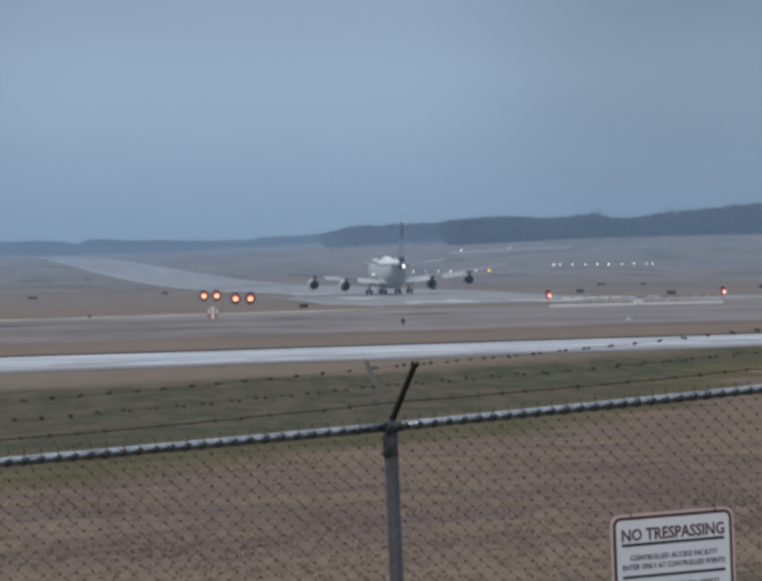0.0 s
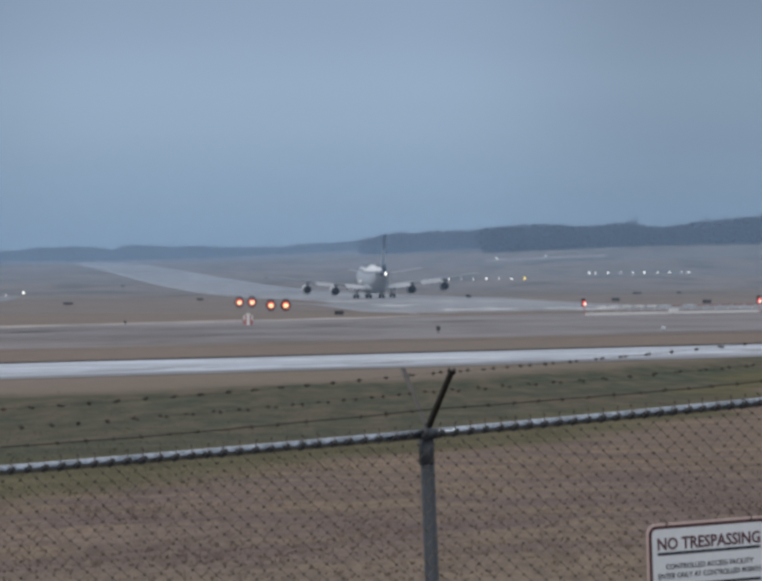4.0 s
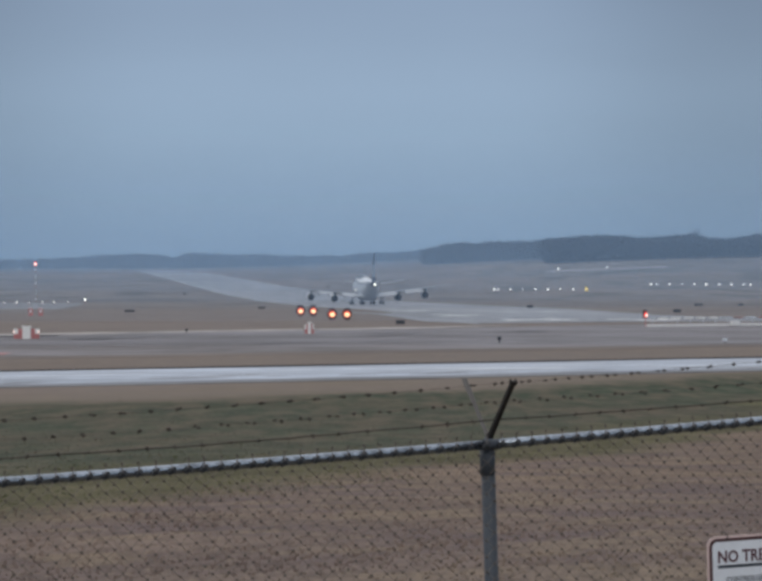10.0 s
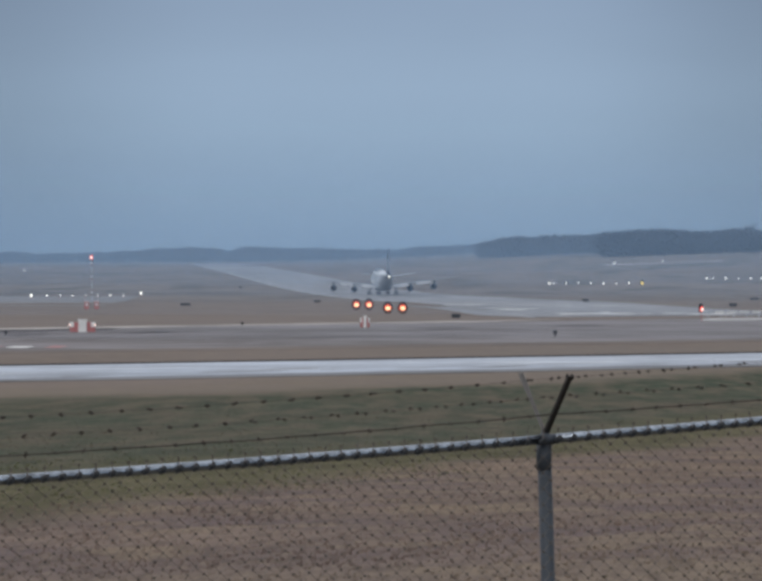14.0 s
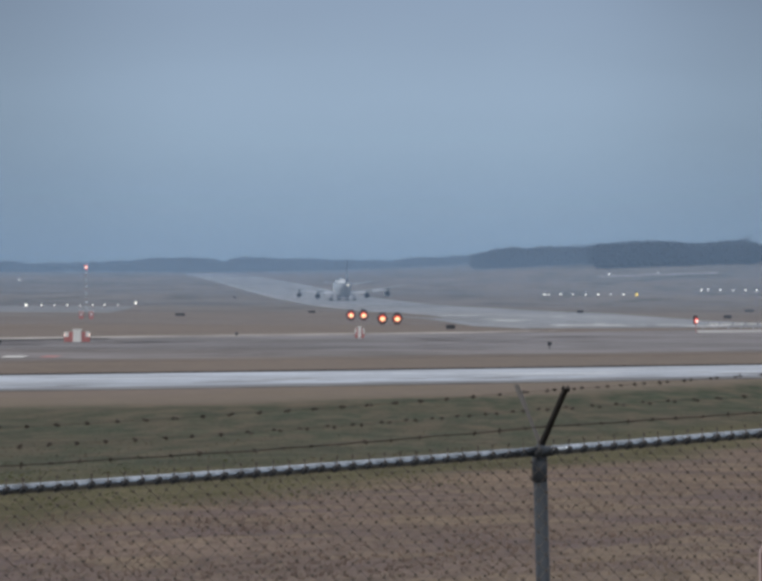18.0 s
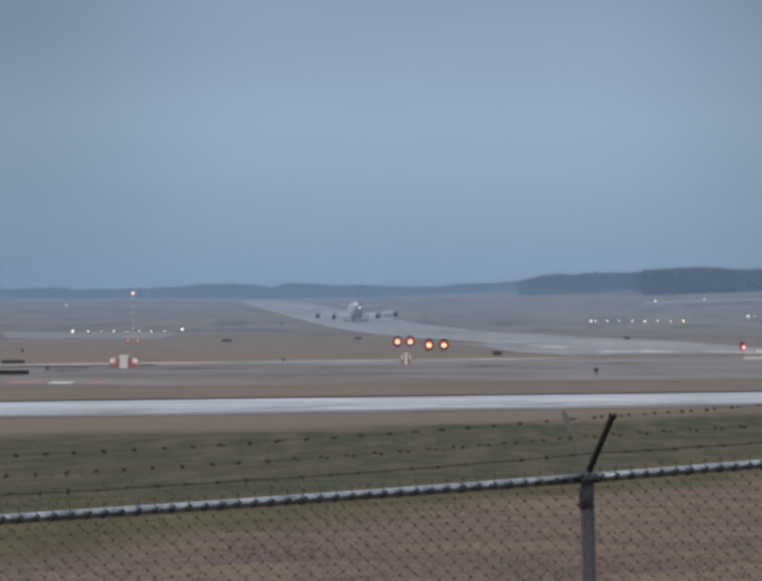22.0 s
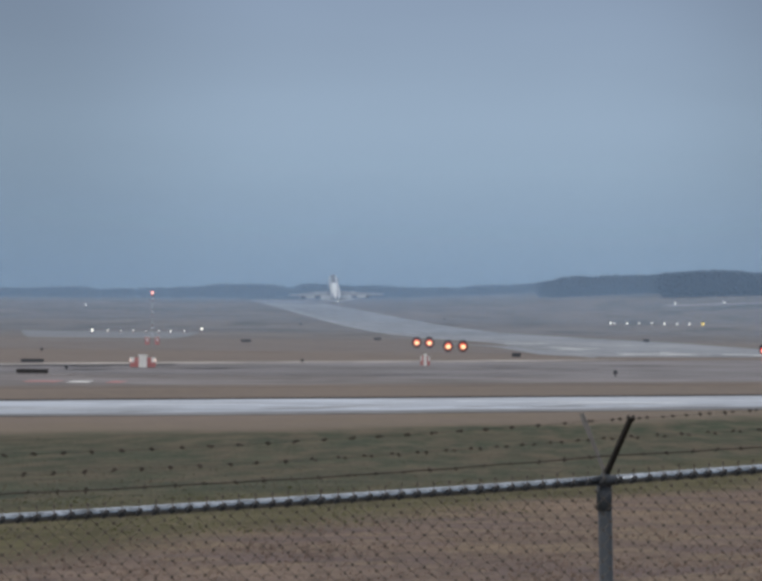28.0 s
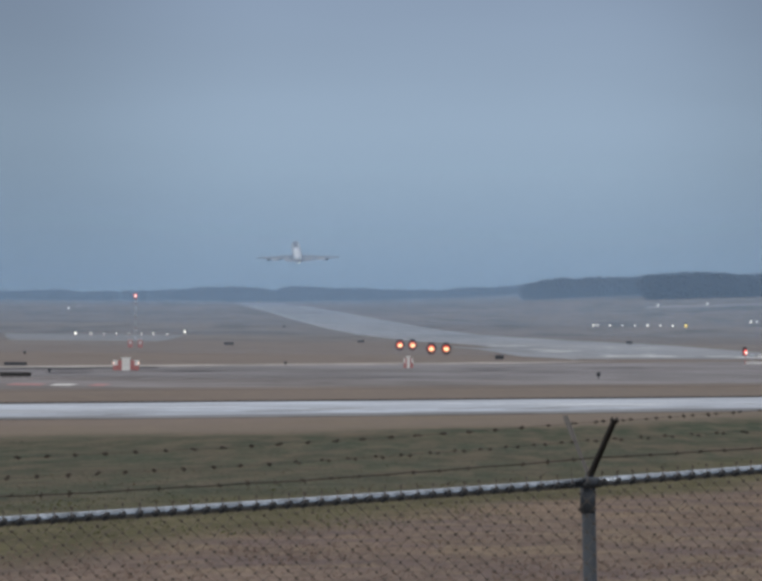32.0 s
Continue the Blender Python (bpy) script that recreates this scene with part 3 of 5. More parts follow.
for k in range(-2, 2):
    verts, faces, knots, tips, wraps = [], [], [], [], []
    a, b = k * BAY, (k + 1) * BAY
    for i in range(math.ceil(a / (CELL_W / 2)), math.ceil(b / (CELL_W / 2))):
        x0 = i * CELL_W / 2
        pts, radii, j = [], [], 0
        z0 = RAIL - 0.008 - 30 * CELL_H - (0 if i % 2 else CELL_H / 2)
        while z0 + j * CELL_H / 2 < RAIL + 0.008:
            side = j % 2
            x = x0 + (CELL_W / 2 if side else 0) + random.uniform(-0.0015, 0.0015)
            k2 = Vector((x, -0.030 + (0.0028 if side else -0.0028), z0 + j * CELL_H / 2 + lifted(x)))
            if pts:
                k1 = pts[-1]
                pts += [k1.lerp(k2, 0.14), k1.lerp(k2, 0.86)]
                radii += [0.0012, 0.0012]
            pts.append(k2)
            radii.append(0.0018)
            knots.append(k2)
            j += 1
        wraps.append(x0 + (CELL_W / 2 if (j - 1) % 2 else 0))
        pts += [pts[-1] + Vector((0, 0, 0.010)), pts[-1] + Vector((random.uniform(-0.004, 0.004), 0, 0.044 if j % 2 else 0.050))]
        radii += [0.0018, 0.0015]
        thread(verts, faces, pts, 0.001, 4, radii)
        tips.append(pts[-1])
    tagged(raw("chain_link_mesh", verts, faces, M_WIRE, fence), kind="stuff")
    verts, faces = [], []
    for c in knots + tips:
        q = len(verts)
        r = random.uniform(0.0040, 0.0060)
        for d in ((1, 0, 0), (-1, 0, 0), (0, 0.8, 0), (0, -0.8, 0), (0, 0, 1.25), (0, 0, -1.25)):
            verts.append(c + Vector(d) * r)
        for f in ((0, 2, 4), (2, 1, 4), (1, 3, 4), (3, 0, 4), (2, 0, 5), (1, 2, 5), (3, 1, 5), (0, 3, 5)):
            faces.append(tuple(q + j for j in f))
    tagged(raw("wire_knot_rest", verts, faces, M_KNOT, fence), kind="stuff")
    verts, faces = [], []
    for x in wraps:
        k = random.uniform(0.75, 1.3)
        z = RAIL + lifted(x)
        thread(verts, faces, [(x - 0.012 * k, -0.030, z - 0.015), (x, -0.034, z - 0.004), (x + 0.012 * k, -0.028, z + 0.011)], 0.006, 5, [0.009 * k, 0.0125 * k, 0.006])
    tagged(raw("rail_wrap", verts, faces, M_WRAP, fence, "dark wire ends wrapped over the rail"), kind="stuff")

# tie wires that bind the mesh to the rail
tie_me = None
for i in range(int(-ends / 0.367), int(ends / 0.367)):
    s = i * 0.367 + 0.11
    if tie_me is None:
        verts, faces = [], []
        thread(verts, faces, [(0.004 * math.sin(t), -0.008 + 0.026 * math.cos(t), RAIL + 0.0235 * math.sin(t)) for t in (k * math.pi / 6 for k in range(13))], 0.002)
        tie = raw("tie_wire", verts, faces, M_STEEL_DULL, fence)
        tie_me = tie.data
    else:
        tie = shared("tie_wire", tie_me, None, fence)
    tie.location = (s, 0, lifted(s))

# three strands of barbed wire on each arm
for side in (-1, 1):
    for level, f in enumerate((0.34, 0.66, 0.97) if side < 0 else (0.3, 0.57, 0.87)):
        if side > 0 and level == 0:
            continue
        verts, faces = [], []
        r = 0.0028 if level == 0 else 0.0003
        b = 1.0 if level == 0 else 0.74
        pts = []
        n = 160
        for i in range(n + 1):
            s = -ends + 2 * ends * i / n
            sag = 0.012 * (1 - (2 * ((s / BAY) % 1.0) - 1) ** 2)
            pts.append((s, 0.016 + side * (ARM_Y * f), RAIL + 0.02 + (ARM_Z - 0.02) * f + lifted(s) - sag + (0.011 * max(s, 0) if level == 2 else 0) + random.uniform(-0.0015, 0.0015)))
        thread(verts, faces, pts, r)
        s = -ends + random.uniform(0.02, 0.1)
        while s < ends - 0.05:
            i = (s + ends) / (2 * ends) * n
            p = Vector(pts[int(i)]).lerp(Vector(pts[int(i) + 1]), i - int(i))
            thread(verts, faces, [p - Vector((0.009, 0, 0)), p, p + Vector((0.009, 0, 0))], 0.0042 * b, 5)
            for _ in range(3):
                g = random.uniform(0, math.pi)
                d = Vector((random.uniform(-0.6, 0.6), math.cos(g), math.sin(g))).normalized() * 0.0118 * b * random.uniform(0.6, 1.2)
                thread(verts, faces, [p - d, p + d], 0.0024 * b, 3)
            s += random.uniform(0.115, 0.135)
        tagged(raw("barbed_wire", verts, faces, M_BARB, fence), kind="stuff")


def rounded(w, h, r, n=5):
    out = []
    for cx, cz, g0 in ((w / 2 - r, h / 2 - r, 0), (-w / 2 + r, h / 2 - r, 90), (-w / 2 + r, -h / 2 + r, 180), (w / 2 - r, -h / 2 + r, 270)):
        for k in range(n + 1):
            g = radians(g0 + 90 * k / n)
            out.append((cx + r * math.cos(g), cz + r * math.sin(g)))
    return out


def slab(w, h, r, y0, y1):
    bm = bmesh.new()
    o = rounded(w, h, r)
    return loft(bm, [[(x, y0, z) for x, z in o], [(x, y1, z) for x, z in o]])


def ring(w, h, r, t, y0, y1):
    """A flat frame of width t between two rounded outlines."""
    bm = bmesh.new()
    o, i = rounded(w, h, r), rounded(w - 2 * t, h - 2 * t, max(0.002, r - t))
    loops = [[bm.verts.new((x, y, z)) for x, z in pts] for pts, y in ((o, y1), (o, y0), (i, y0), (i, y1))]
    n = len(o)
    for a, b in zip(loops, loops[1:] + loops[:1]):
        for k in range(n):
            bm.faces.new((a[k], a[(k + 1) % n], b[(k + 1) % n], b[k]))
    return bm


def words(text, size, x, z, mat, parent, width=None, label=""):
    cu = bpy.data.curves.new("text", "FONT")
    cu.body, cu.size, cu.align_x, cu.extrude, cu.offset = text, size, "CENTER", 0.0006, 0.0012 * size / 0.06 if size > 0.05 else 0.0001
    cu.resolution_u = 2
    tmp = bpy.data.objects.new("text", cu)
    scene.collection.objects.link(tmp)
    me = bpy.data.meshes.new_from_object(tmp.evaluated_get(bpy.context.evaluated_depsgraph_get()))
    bpy.data.objects.remove(tmp)
    if width:
        xs = [v.co.x for v in me.vertices]
        k = width / (max(xs) - min(xs))
        for v in me.vertices:
            v.co.x *= k
    for v in me.vertices:
        v.co = Vector((v.co.x, -v.co.z, v.co.y))
    ob = shared("lettering", me, mat, parent, label)
    ob.location = (x, -0.0058, z)
    return ob


SIGN_S, SIGN_W, SIGN_H = 1.383, 0.64, 0.64
SIGN_TOP = RAIL - 0.490
sign = empty("warning_sign", fence.matrix_world @ pose(SIGN_S, -0.036, SIGN_TOP - SIGN_H / 2 + lifted(SIGN_S), 0, -1.6, 0),
             "white no-trespassing sign with a red border, wired to the fence", "sign")
part("plate", slab(SIGN_W, SIGN_H, 0.045, -0.002, 0.002), M_SIGNEDGE, sign)
part("border", ring(SIGN_W - 0.022, SIGN_H - 0.022, 0.038, 0.014, -0.0045, -0.0015), M_SIGNLINE, sign, "dark red painted border line")
part("face", slab(SIGN_W - 0.044, SIGN_H - 0.044, 0.028, -0.004, -0.0025), M_SIGN, sign, "white enamelled face")
words("NO TRESPASSING", 0.074, 0, SIGN_H / 2 - 0.116, M_SIGNRED, sign, 0.535, "dark red letters")
words("CONTROLLED ACCESS FACILITY", 0.033, 0, SIGN_H / 2 - 0.202, M_SIGNBLUE, sign, 0.455)
words("ENTER ONLY AT CONTROLLED POINTS", 0.033, 0, SIGN_H / 2 - 0.242, M_SIGNBLUE, sign, 0.535)
words("VIOLATORS SUBJECT TO ARREST", 0.033, 0, SIGN_H / 2 - 0.332, M_SIGNBLUE, sign, 0.47)
for dz in (0.134, 0.274):
    bm = bmesh.new()
    box(bm, 0, -0.0047, SIGN_H / 2 - dz, 0.535, 0.0016, 0.0125)
    part("rule", bm, M_SIGNBLUE, sign)
for dx in (-0.22, 0.22):
    verts, faces = [], []
    thread(verts, faces, [(dx, -0.006, SIGN_H / 2 - 0.022), (dx + 0.004, -0.008, SIGN_H / 2 + 0.004), (dx, 0.004, SIGN_H / 2 + 0.014), (dx, 0.010, SIGN_H / 2 - 0.012)], 0.0028)
    raw("tie_wire", verts, faces, M_DARKSTEEL, sign)

# ---- airfield lights, signs and masts ----


def on_ground(x, y, rz=0, dz=0.0):
    return pose(x, y, ground_z(x, y) + dz, 0, 0, rz)


def facing(x, y):
    """The turn about z by which a thing at (x, y) shows its front (-y) to the camera."""
    return math.degrees(math.atan2(-x, y))


def stake_light(x, y, h, r, mat, label, group):
    ob = empty("airfield_light", on_ground(x, y, facing(x, y)), label, "light", group)
    bm = bmesh.new()
    tube(bm, (0, 0, -0.3), (0, 0, h), 0.06, n=6)
    part("stake", bm, M_ORANGE, ob)
    bm = bmesh.new()
    tube(bm, (0, 0.12, h), (0, 0.42, h), r * 1.45, r * 0.9, n=10)
    # The tall black box imitates the dark halo above and below the bright lamp.
    box(bm, 0, 0.3, h + r * 0.35, r * 1.7, 0.3, r * 4.3, 0.08)
    part("housing_halo", bm, M_BLACK, ob)
    bm = bmesh.new()
    ball(bm, (0, 0, h), r, 1, 0.6, 1.25)
    part("lamp", bm, mat, ob, smooth=True)
    return ob


first = {}


def stake_lights(places, h, r, mat, label, group):
    for i, (x, y) in enumerate(places):
        size = r * (1.0, 0.72, 0.86, 0.62, 0.78)[i % 5]
        key = (label, h, size, mat.name)
        if key not in first:
            first[key] = stake_light(x, y, h, size, mat, label, group)
        else:
            copy_thing(first[key], on_ground(x, y, facing(x, y)))


def along(us, y, y2=None):
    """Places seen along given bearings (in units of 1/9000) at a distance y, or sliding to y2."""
    n = max(1, len(us) - 1)
    return [(u / 9000 * (y + ((y2 or y) - y) * i / n), y + ((y2 or y) - y) * i / n) for i, u in enumerate(us)]


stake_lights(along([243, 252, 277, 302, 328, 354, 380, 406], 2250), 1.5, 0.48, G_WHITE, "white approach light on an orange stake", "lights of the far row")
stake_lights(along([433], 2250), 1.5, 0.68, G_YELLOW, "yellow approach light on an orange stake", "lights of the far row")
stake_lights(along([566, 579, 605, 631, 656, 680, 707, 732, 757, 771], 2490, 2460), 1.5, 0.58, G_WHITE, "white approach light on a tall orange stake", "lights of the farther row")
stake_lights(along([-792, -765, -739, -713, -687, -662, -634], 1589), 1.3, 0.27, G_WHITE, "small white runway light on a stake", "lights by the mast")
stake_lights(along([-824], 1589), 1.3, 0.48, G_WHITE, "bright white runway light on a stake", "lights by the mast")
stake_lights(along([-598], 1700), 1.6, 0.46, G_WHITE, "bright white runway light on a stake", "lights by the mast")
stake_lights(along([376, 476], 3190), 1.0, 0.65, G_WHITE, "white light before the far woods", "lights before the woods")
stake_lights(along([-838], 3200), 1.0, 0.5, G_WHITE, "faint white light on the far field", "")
# four red lamp units in a row
papi_first = None
for x, y in ((-18.3, 1064), (-15.2, 1063), (-10.0, 1000), (-6.6, 999)):
    if papi_first is None:
        u = empty("approach_lamp_unit", on_ground(x, y, facing(x, y), 0.25), "low lamp unit glowing red-orange on short legs", "light", "row of red lamp units")
        for dx in (-0.55, 0.55):
            bm = bmesh.new()
            tube(bm, (dx, 0.1, -0.5), (dx, 0.1, 0.6), 0.05, n=6)
            part("leg", bm, M_ORANGE, u)
        # Black back made larger than the lens, for the dark ring around its glow.
        bm = bmesh.new()
        tube(bm, (0, 0.02, 1.25), (0, 0.8, 1.2), 1.2, 0.8, n=16)
        box(bm, 0, 0.4, 1.3, 1.3, 0.5, 2.7, 0.1)
        part("housing_halo", bm, M_BLACK, u)
        bm = bmesh.new()
        tube(bm, (0, -0.06, 1.25), (0, 0.06, 1.25), 0.80, n=18)
        part("lens", bm, G_RED, u, "glowing red-orange lens")
        bm = bmesh.new()
        ball(bm, (0.05, -0.08, 1.12), 0.57, 1.05, 0.25, 0.85)
        part("bulb", bm, G_AMBER, u, "amber hot core", smooth=True)
        papi_first = u
    else:
        copy_thing(papi_first, on_ground(x, y, facing(x, y), 0.25))


def back_sign(x, y, w, h):
    ob = empty("guidance_sign", on_ground(x, y, facing(x, y)), "dark back of a low airfield guidance sign", "sign", "guidance signs")
    n = max(2, round(w / 1.2))
    for i in range(n):
        bm = bmesh.new()
        tube(bm, (-w / 2 + w * (i + 0.5) / n, 0, -0.2), (-w / 2 + w * (i + 0.5) / n, 0, 0.3), 0.04, n=6)
        part("leg", bm, M_DARKSTEEL, ob)
    bm = bmesh.new()
    box(bm, 0, 0, 0.25 + h / 2, w, 0.22, h, 0.04)
    part("panel", bm, M_BLACK, ob)
    bm = bmesh.new()
    box(bm, 0, 0, 0.25 + h + 0.03, w + 0.06, 0.3, 0.06, 0.02)
    part("hood", bm, M_DARKSTEEL, ob)


for x, y, w, h in ((5.2, 930, 1.9, 0.75), (77.5, 1125, 2.0, 0.75), (-65.3, 1160, 2.6, 0.55), (95, 1058, 2.1, 0.8), (107, 1450, 3.0, 0.6), (121, 1450, 1.6, 0.6),
                   (-84.2, 800, 4.2, 0.55), (-72.6, 690, 5.0, 0.6), (45.8, 1300, 1.8, 0.7), (-33.2, 1270, 2.0, 0.5), (131.0, 1175, 3.6, 0.75)):
    back_sign(x, y, w, h)


def marker(x, y, w, h):
    ob = empty("marker_box", on_ground(x, y, facing(x, y)), "small dark equipment box on a post in the grass", "marker", "marker boxes")
    bm = bmesh.new()
    tube(bm, (0, 0, -0.2), (0, 0, h * 0.5), 0.09, n=6)
    part("post", bm, M_DARKSTEEL, ob)
    bm = bmesh.new()
    box(bm, 0, 0, h * 0.72, w, w * 0.7, h * 0.56, 0.05)
    part("box", bm, M_BLACK, ob)


for x, y, w, h in ((20.2, 715, 0.62, 1.15), (-71.6, 735, 0.5, 0.7), (-99, 960, 0.6, 0.8), (-36.3, 838, 0.62, 0.72), (-94, 2150, 1.9, 1.1), (-27, 2480, 1.7, 1.1)):
    marker(x, y, w, h)
pale = empty("marker_box", on_ground(57.4, 719, facing(57.4, 719)), "small pale equipment box in the grass", "marker", "marker boxes")
bm = bmesh.new()
tube(bm, (0, 0, -0.2), (0, 0, 0.3), 0.09, n=6)
part("post", bm, M_DARKSTEEL, pale)
bm = bmesh.new()
box(bm, 0, 0, 0.45, 0.75, 0.5, 0.5, 0.08)
part("box", bm, M_BELLY, pale)


def localizer():
    """Antenna row with a red lamp mast at each end."""
    x0, y0, x1, y1 = 55.3, 894.0, 93.2, 917.0
    ang = math.degrees(math.atan2(y1 - y0, x1 - x0))
    n = math.hypot(x1 - x0, y1 - y0)
    ob = empty("antenna_array", on_ground((x0 + x1) / 2, (y0 + y1) / 2, ang), "long white antenna array with dull red elements and end lamps", "antenna")
    bm = bmesh.new()
    for a, b in ((-n / 2, -1.75), (-1.3, n / 2)):
        box(bm, (a + b) / 2, 0, 0.30, b - a, 0.5, 0.5, 0.05)
    part("beam", bm, M_WHITE, ob)
    bm = bmesh.new()
    box(bm, -0.3, -0.6, 0.62, 1.9, 0.8, 0.95, 0.06)
    part("cabinet", bm, M_WHITE, ob)
    for i in range(14):
        x = -n / 2 + n * (i + 0.5) / 14
        bm = bmesh.new()
        tube(bm, (x, 0.1, 0.7), (x, 0.1, 1.75), 0.07, n=6)
        part("mount", bm, M_BELLY, ob)
        bm = bmesh.new()
        box(bm, x, 0.9, 1.75, 0.5, 2.4, 0.24, 0.03)
        for k in range(5):
            box(bm, x, 0.1 + 0.4 * k, 1.9, 1.7 - 0.16 * k, 0.08, 0.14)
        part("antenna_element", bm, M_WHITE if i in (1, 2, 3, 4, 5) else M_BELLY if i in (0, 6, 8) else M_MAST, ob)
    for s in (-1, 1):
        bm = bmesh.new()
        tube(bm, (s * (n / 2 + 0.2), 0, -0.2), (s * (n / 2 + 0.2), 0, 2.1), 0.09, n=6)
        p = part("lamp_mast", bm, M_ORANGE, ob)
        bm = bmesh.new()
        ball(bm, (s * (n / 2 + 0.2), -0.1, 2.5), 0.45, 0.9, 0.6, 1.2)
        part("lamp", bm, G_OBST, p, "glowing red obstruction lamp", smooth=True)
        # Black box added behind each end lamp as its dark halo.
        bm = bmesh.new()
        box(bm, s * (n / 2 + 0.2), 0.25, 2.75, 0.85, 0.3, 1.7, 0.1)
        part("lamp_halo", bm, M_BLACK, p)
        bm = bmesh.new()
        ball(bm, (s * (n / 2 + 0.2), -0.3, 2.42), 0.31, 1.0, 0.5, 1.0)
        part("hot_core", bm, G_PINK, p, smooth=True)
    for i in range(8):
        bm = bmesh.new()
        tube(bm, (-n / 2 + n * (i + 0.5) / 8, 0, -0.2), (-n / 2 + n * (i + 0.5) / 8, 0, 0.4), 0.08, n=6)
        part("leg", bm, M_STEEL_DULL, ob)


localizer()


def mast():
    x, y, h = -85.6, 1100.0, 12.3
    ob = empty("antenna_mast", on_ground(x, y, facing(x, y)), "slim lattice mast banded orange and white, red lamp on top", "mast")
    n = 7
    for i in range(n):
        bm = bmesh.new()
        z0, z1 = h * i / n, h * (i + 1) / n
        for g in (0, 120, 240):
            c, s = 0.28 * math.cos(radians(g)), 0.28 * math.sin(radians(g))
            tube(bm, (c, s, z0 - (0.3 if i == 0 else 0)), (c, s, z1), 0.018, n=5)
            c2, s2 = 0.28 * math.cos(radians(g + 120)), 0.28 * math.sin(radians(g + 120))
            for k in range(2):
                za, zb = z0 + (z1 - z0) * k / 2, z0 + (z1 - z0) * (k + 1) / 2
                tube(bm, (c, s, za), (c2, s2, zb), 0.013, n=4)
        part("mast_section", bm, M_BELLY if i % 2 else M_MAST, ob)
    for z in (4.2, 8.2, 11.6):
        bm = bmesh.new()
        box(bm, 0.1, -0.25, z, 0.7, 0.5, 0.35, 0.05)
        part("antenna", bm, M_BELLY, ob)
    bm = bmesh.new()
    tube(bm, (0, 0, h), (0, 0, h + 0.35), 0.12, n=8)
    p = part("lamp_base", bm, M_DARKSTEEL, ob)
    bm = bmesh.new()
    ball(bm, (0, 0, h + 0.7), 0.46, 0.9, 0.9, 1.15)
    part("lamp", bm, G_OBST, p, "glowing red obstruction lamp", smooth=True)
    bm = bmesh.new()
    ball(bm, (0, -0.34, h + 0.68), 0.33, 1.0, 0.5, 1.0)
    part("hot_core", bm, G_PINK, p, smooth=True)
    cab = None
    for dx in (-1.2, 1.3):
        m = on_ground(x, y, facing(x, y)) @ pose(dx, -1.2, 0)
        if cab is None:
            cab = empty("equipment_cabinet", m, "orange and white cabinet at the foot of the mast", "cabinet", "cabinets at the mast")
            bm = bmesh.new()
            box(bm, 0, 0, 0.95, 1.15, 1.1, 1.9, 0.06)
            part("body", bm, M_ORANGE, cab)
            bm = bmesh.new()
            box(bm, 0.0, -0.56, 1.2, 0.45, 0.05, 0.7, 0.02)
            part("door", bm, M_WHITE, cab)
            bm = bmesh.new()
            box(bm, 0, 0, 1.95, 1.3, 1.25, 0.12, 0.03)
            part("roof", bm, M_WHITE, cab)
        else:
            copy_thing(cab, m)


mast()


def shelter(x, y, wide, core_w, core_h, wing_h, name, label):
    ob = empty(name, on_ground(x, y, facing(x, y)), label, "shelter")
    bm = bmesh.new()
    box(bm, 0, 0, core_h / 2, core_w, 1.3, core_h, 0.05)
    part("door_panel", bm, M_WHITE, ob)
    bm = bmesh.new()
    box(bm, 0, 0.1, core_h + 0.08, core_w + 0.25, 1.6, 0.16, 0.04)
    part("roof", bm, M_WHITE, ob)
    side = (wide - core_w) / 2
    for s in (-1, 1):
        for i in range(2):
            for j in range(2):
                bm = bmesh.new()
                box(bm, s * (core_w / 2 + side * (i + 0.5) / 2), 0.2, wing_h * (j + 0.5) / 2 + 0.1, side / 2, 1.0, wing_h / 2, 0.02)
                part("checker_panel", bm, M_WHITE if i == 1 and j == 1 else M_ORANGE, ob)
    for s in (-1, 1) if wide > 3 else ():
        bm = bmesh.new()
        ball(bm, (s * (wide / 2 - 0.05), -0.35, wing_h * 0.78), 0.13, 1, 0.6, 1.2)
        part("lamp", bm, G_PINK, ob, smooth=True)


shelter(-61.1, 765, 4.5, 1.45, 2.15, 1.7, "checkered_shelter", "low shelter with orange and white checker panels")
shelter(-12.4, 815, 1.75, 0.55, 2.05, 1.75, "checkered_shelter", "small orange and white checkered equipment shelter")


def patch(name, x0, x1, y0, y1, mat, label):
    strip(name, lambda t: (x0 + (x1 - x0) * t, y0), lambda t: (x0 + (x1 - x0) * t, y1), mat, 0.075, label, "marking", 4)


patch("trim_2", -68, -63, 632, 644, M_REDPAINT, "worn red marking on the grey taxiway")
patch("trim_3", -61.6, -58.4, 632, 643, M_PAINT, "worn white marking on the grey taxiway")
patch("trim_4", -56.0, -53.7, 632, 645, M_REDPAINT, "faint red marking on the grey taxiway")


def bar(name, y0, y1, o0, o1, mat, label):
    strip(name, lambda t: (runway_x(y0 + (y1 - y0) * t, o0), y0 + (y1 - y0) * t), lambda t: (runway_x(y0 + (y1 - y0) * t, o1), y0 + (y1 - y0) * t), mat, 0.12, label, "marking", 12)


bar("trim_5", 1240, 4140, -25.6, -23.4, M_EDGELINE, "worn white edge line of the runway")
bar("trim_6", 1900, 4140, 23.4, 25.6, M_EDGELINE, "worn white edge line of the runway")


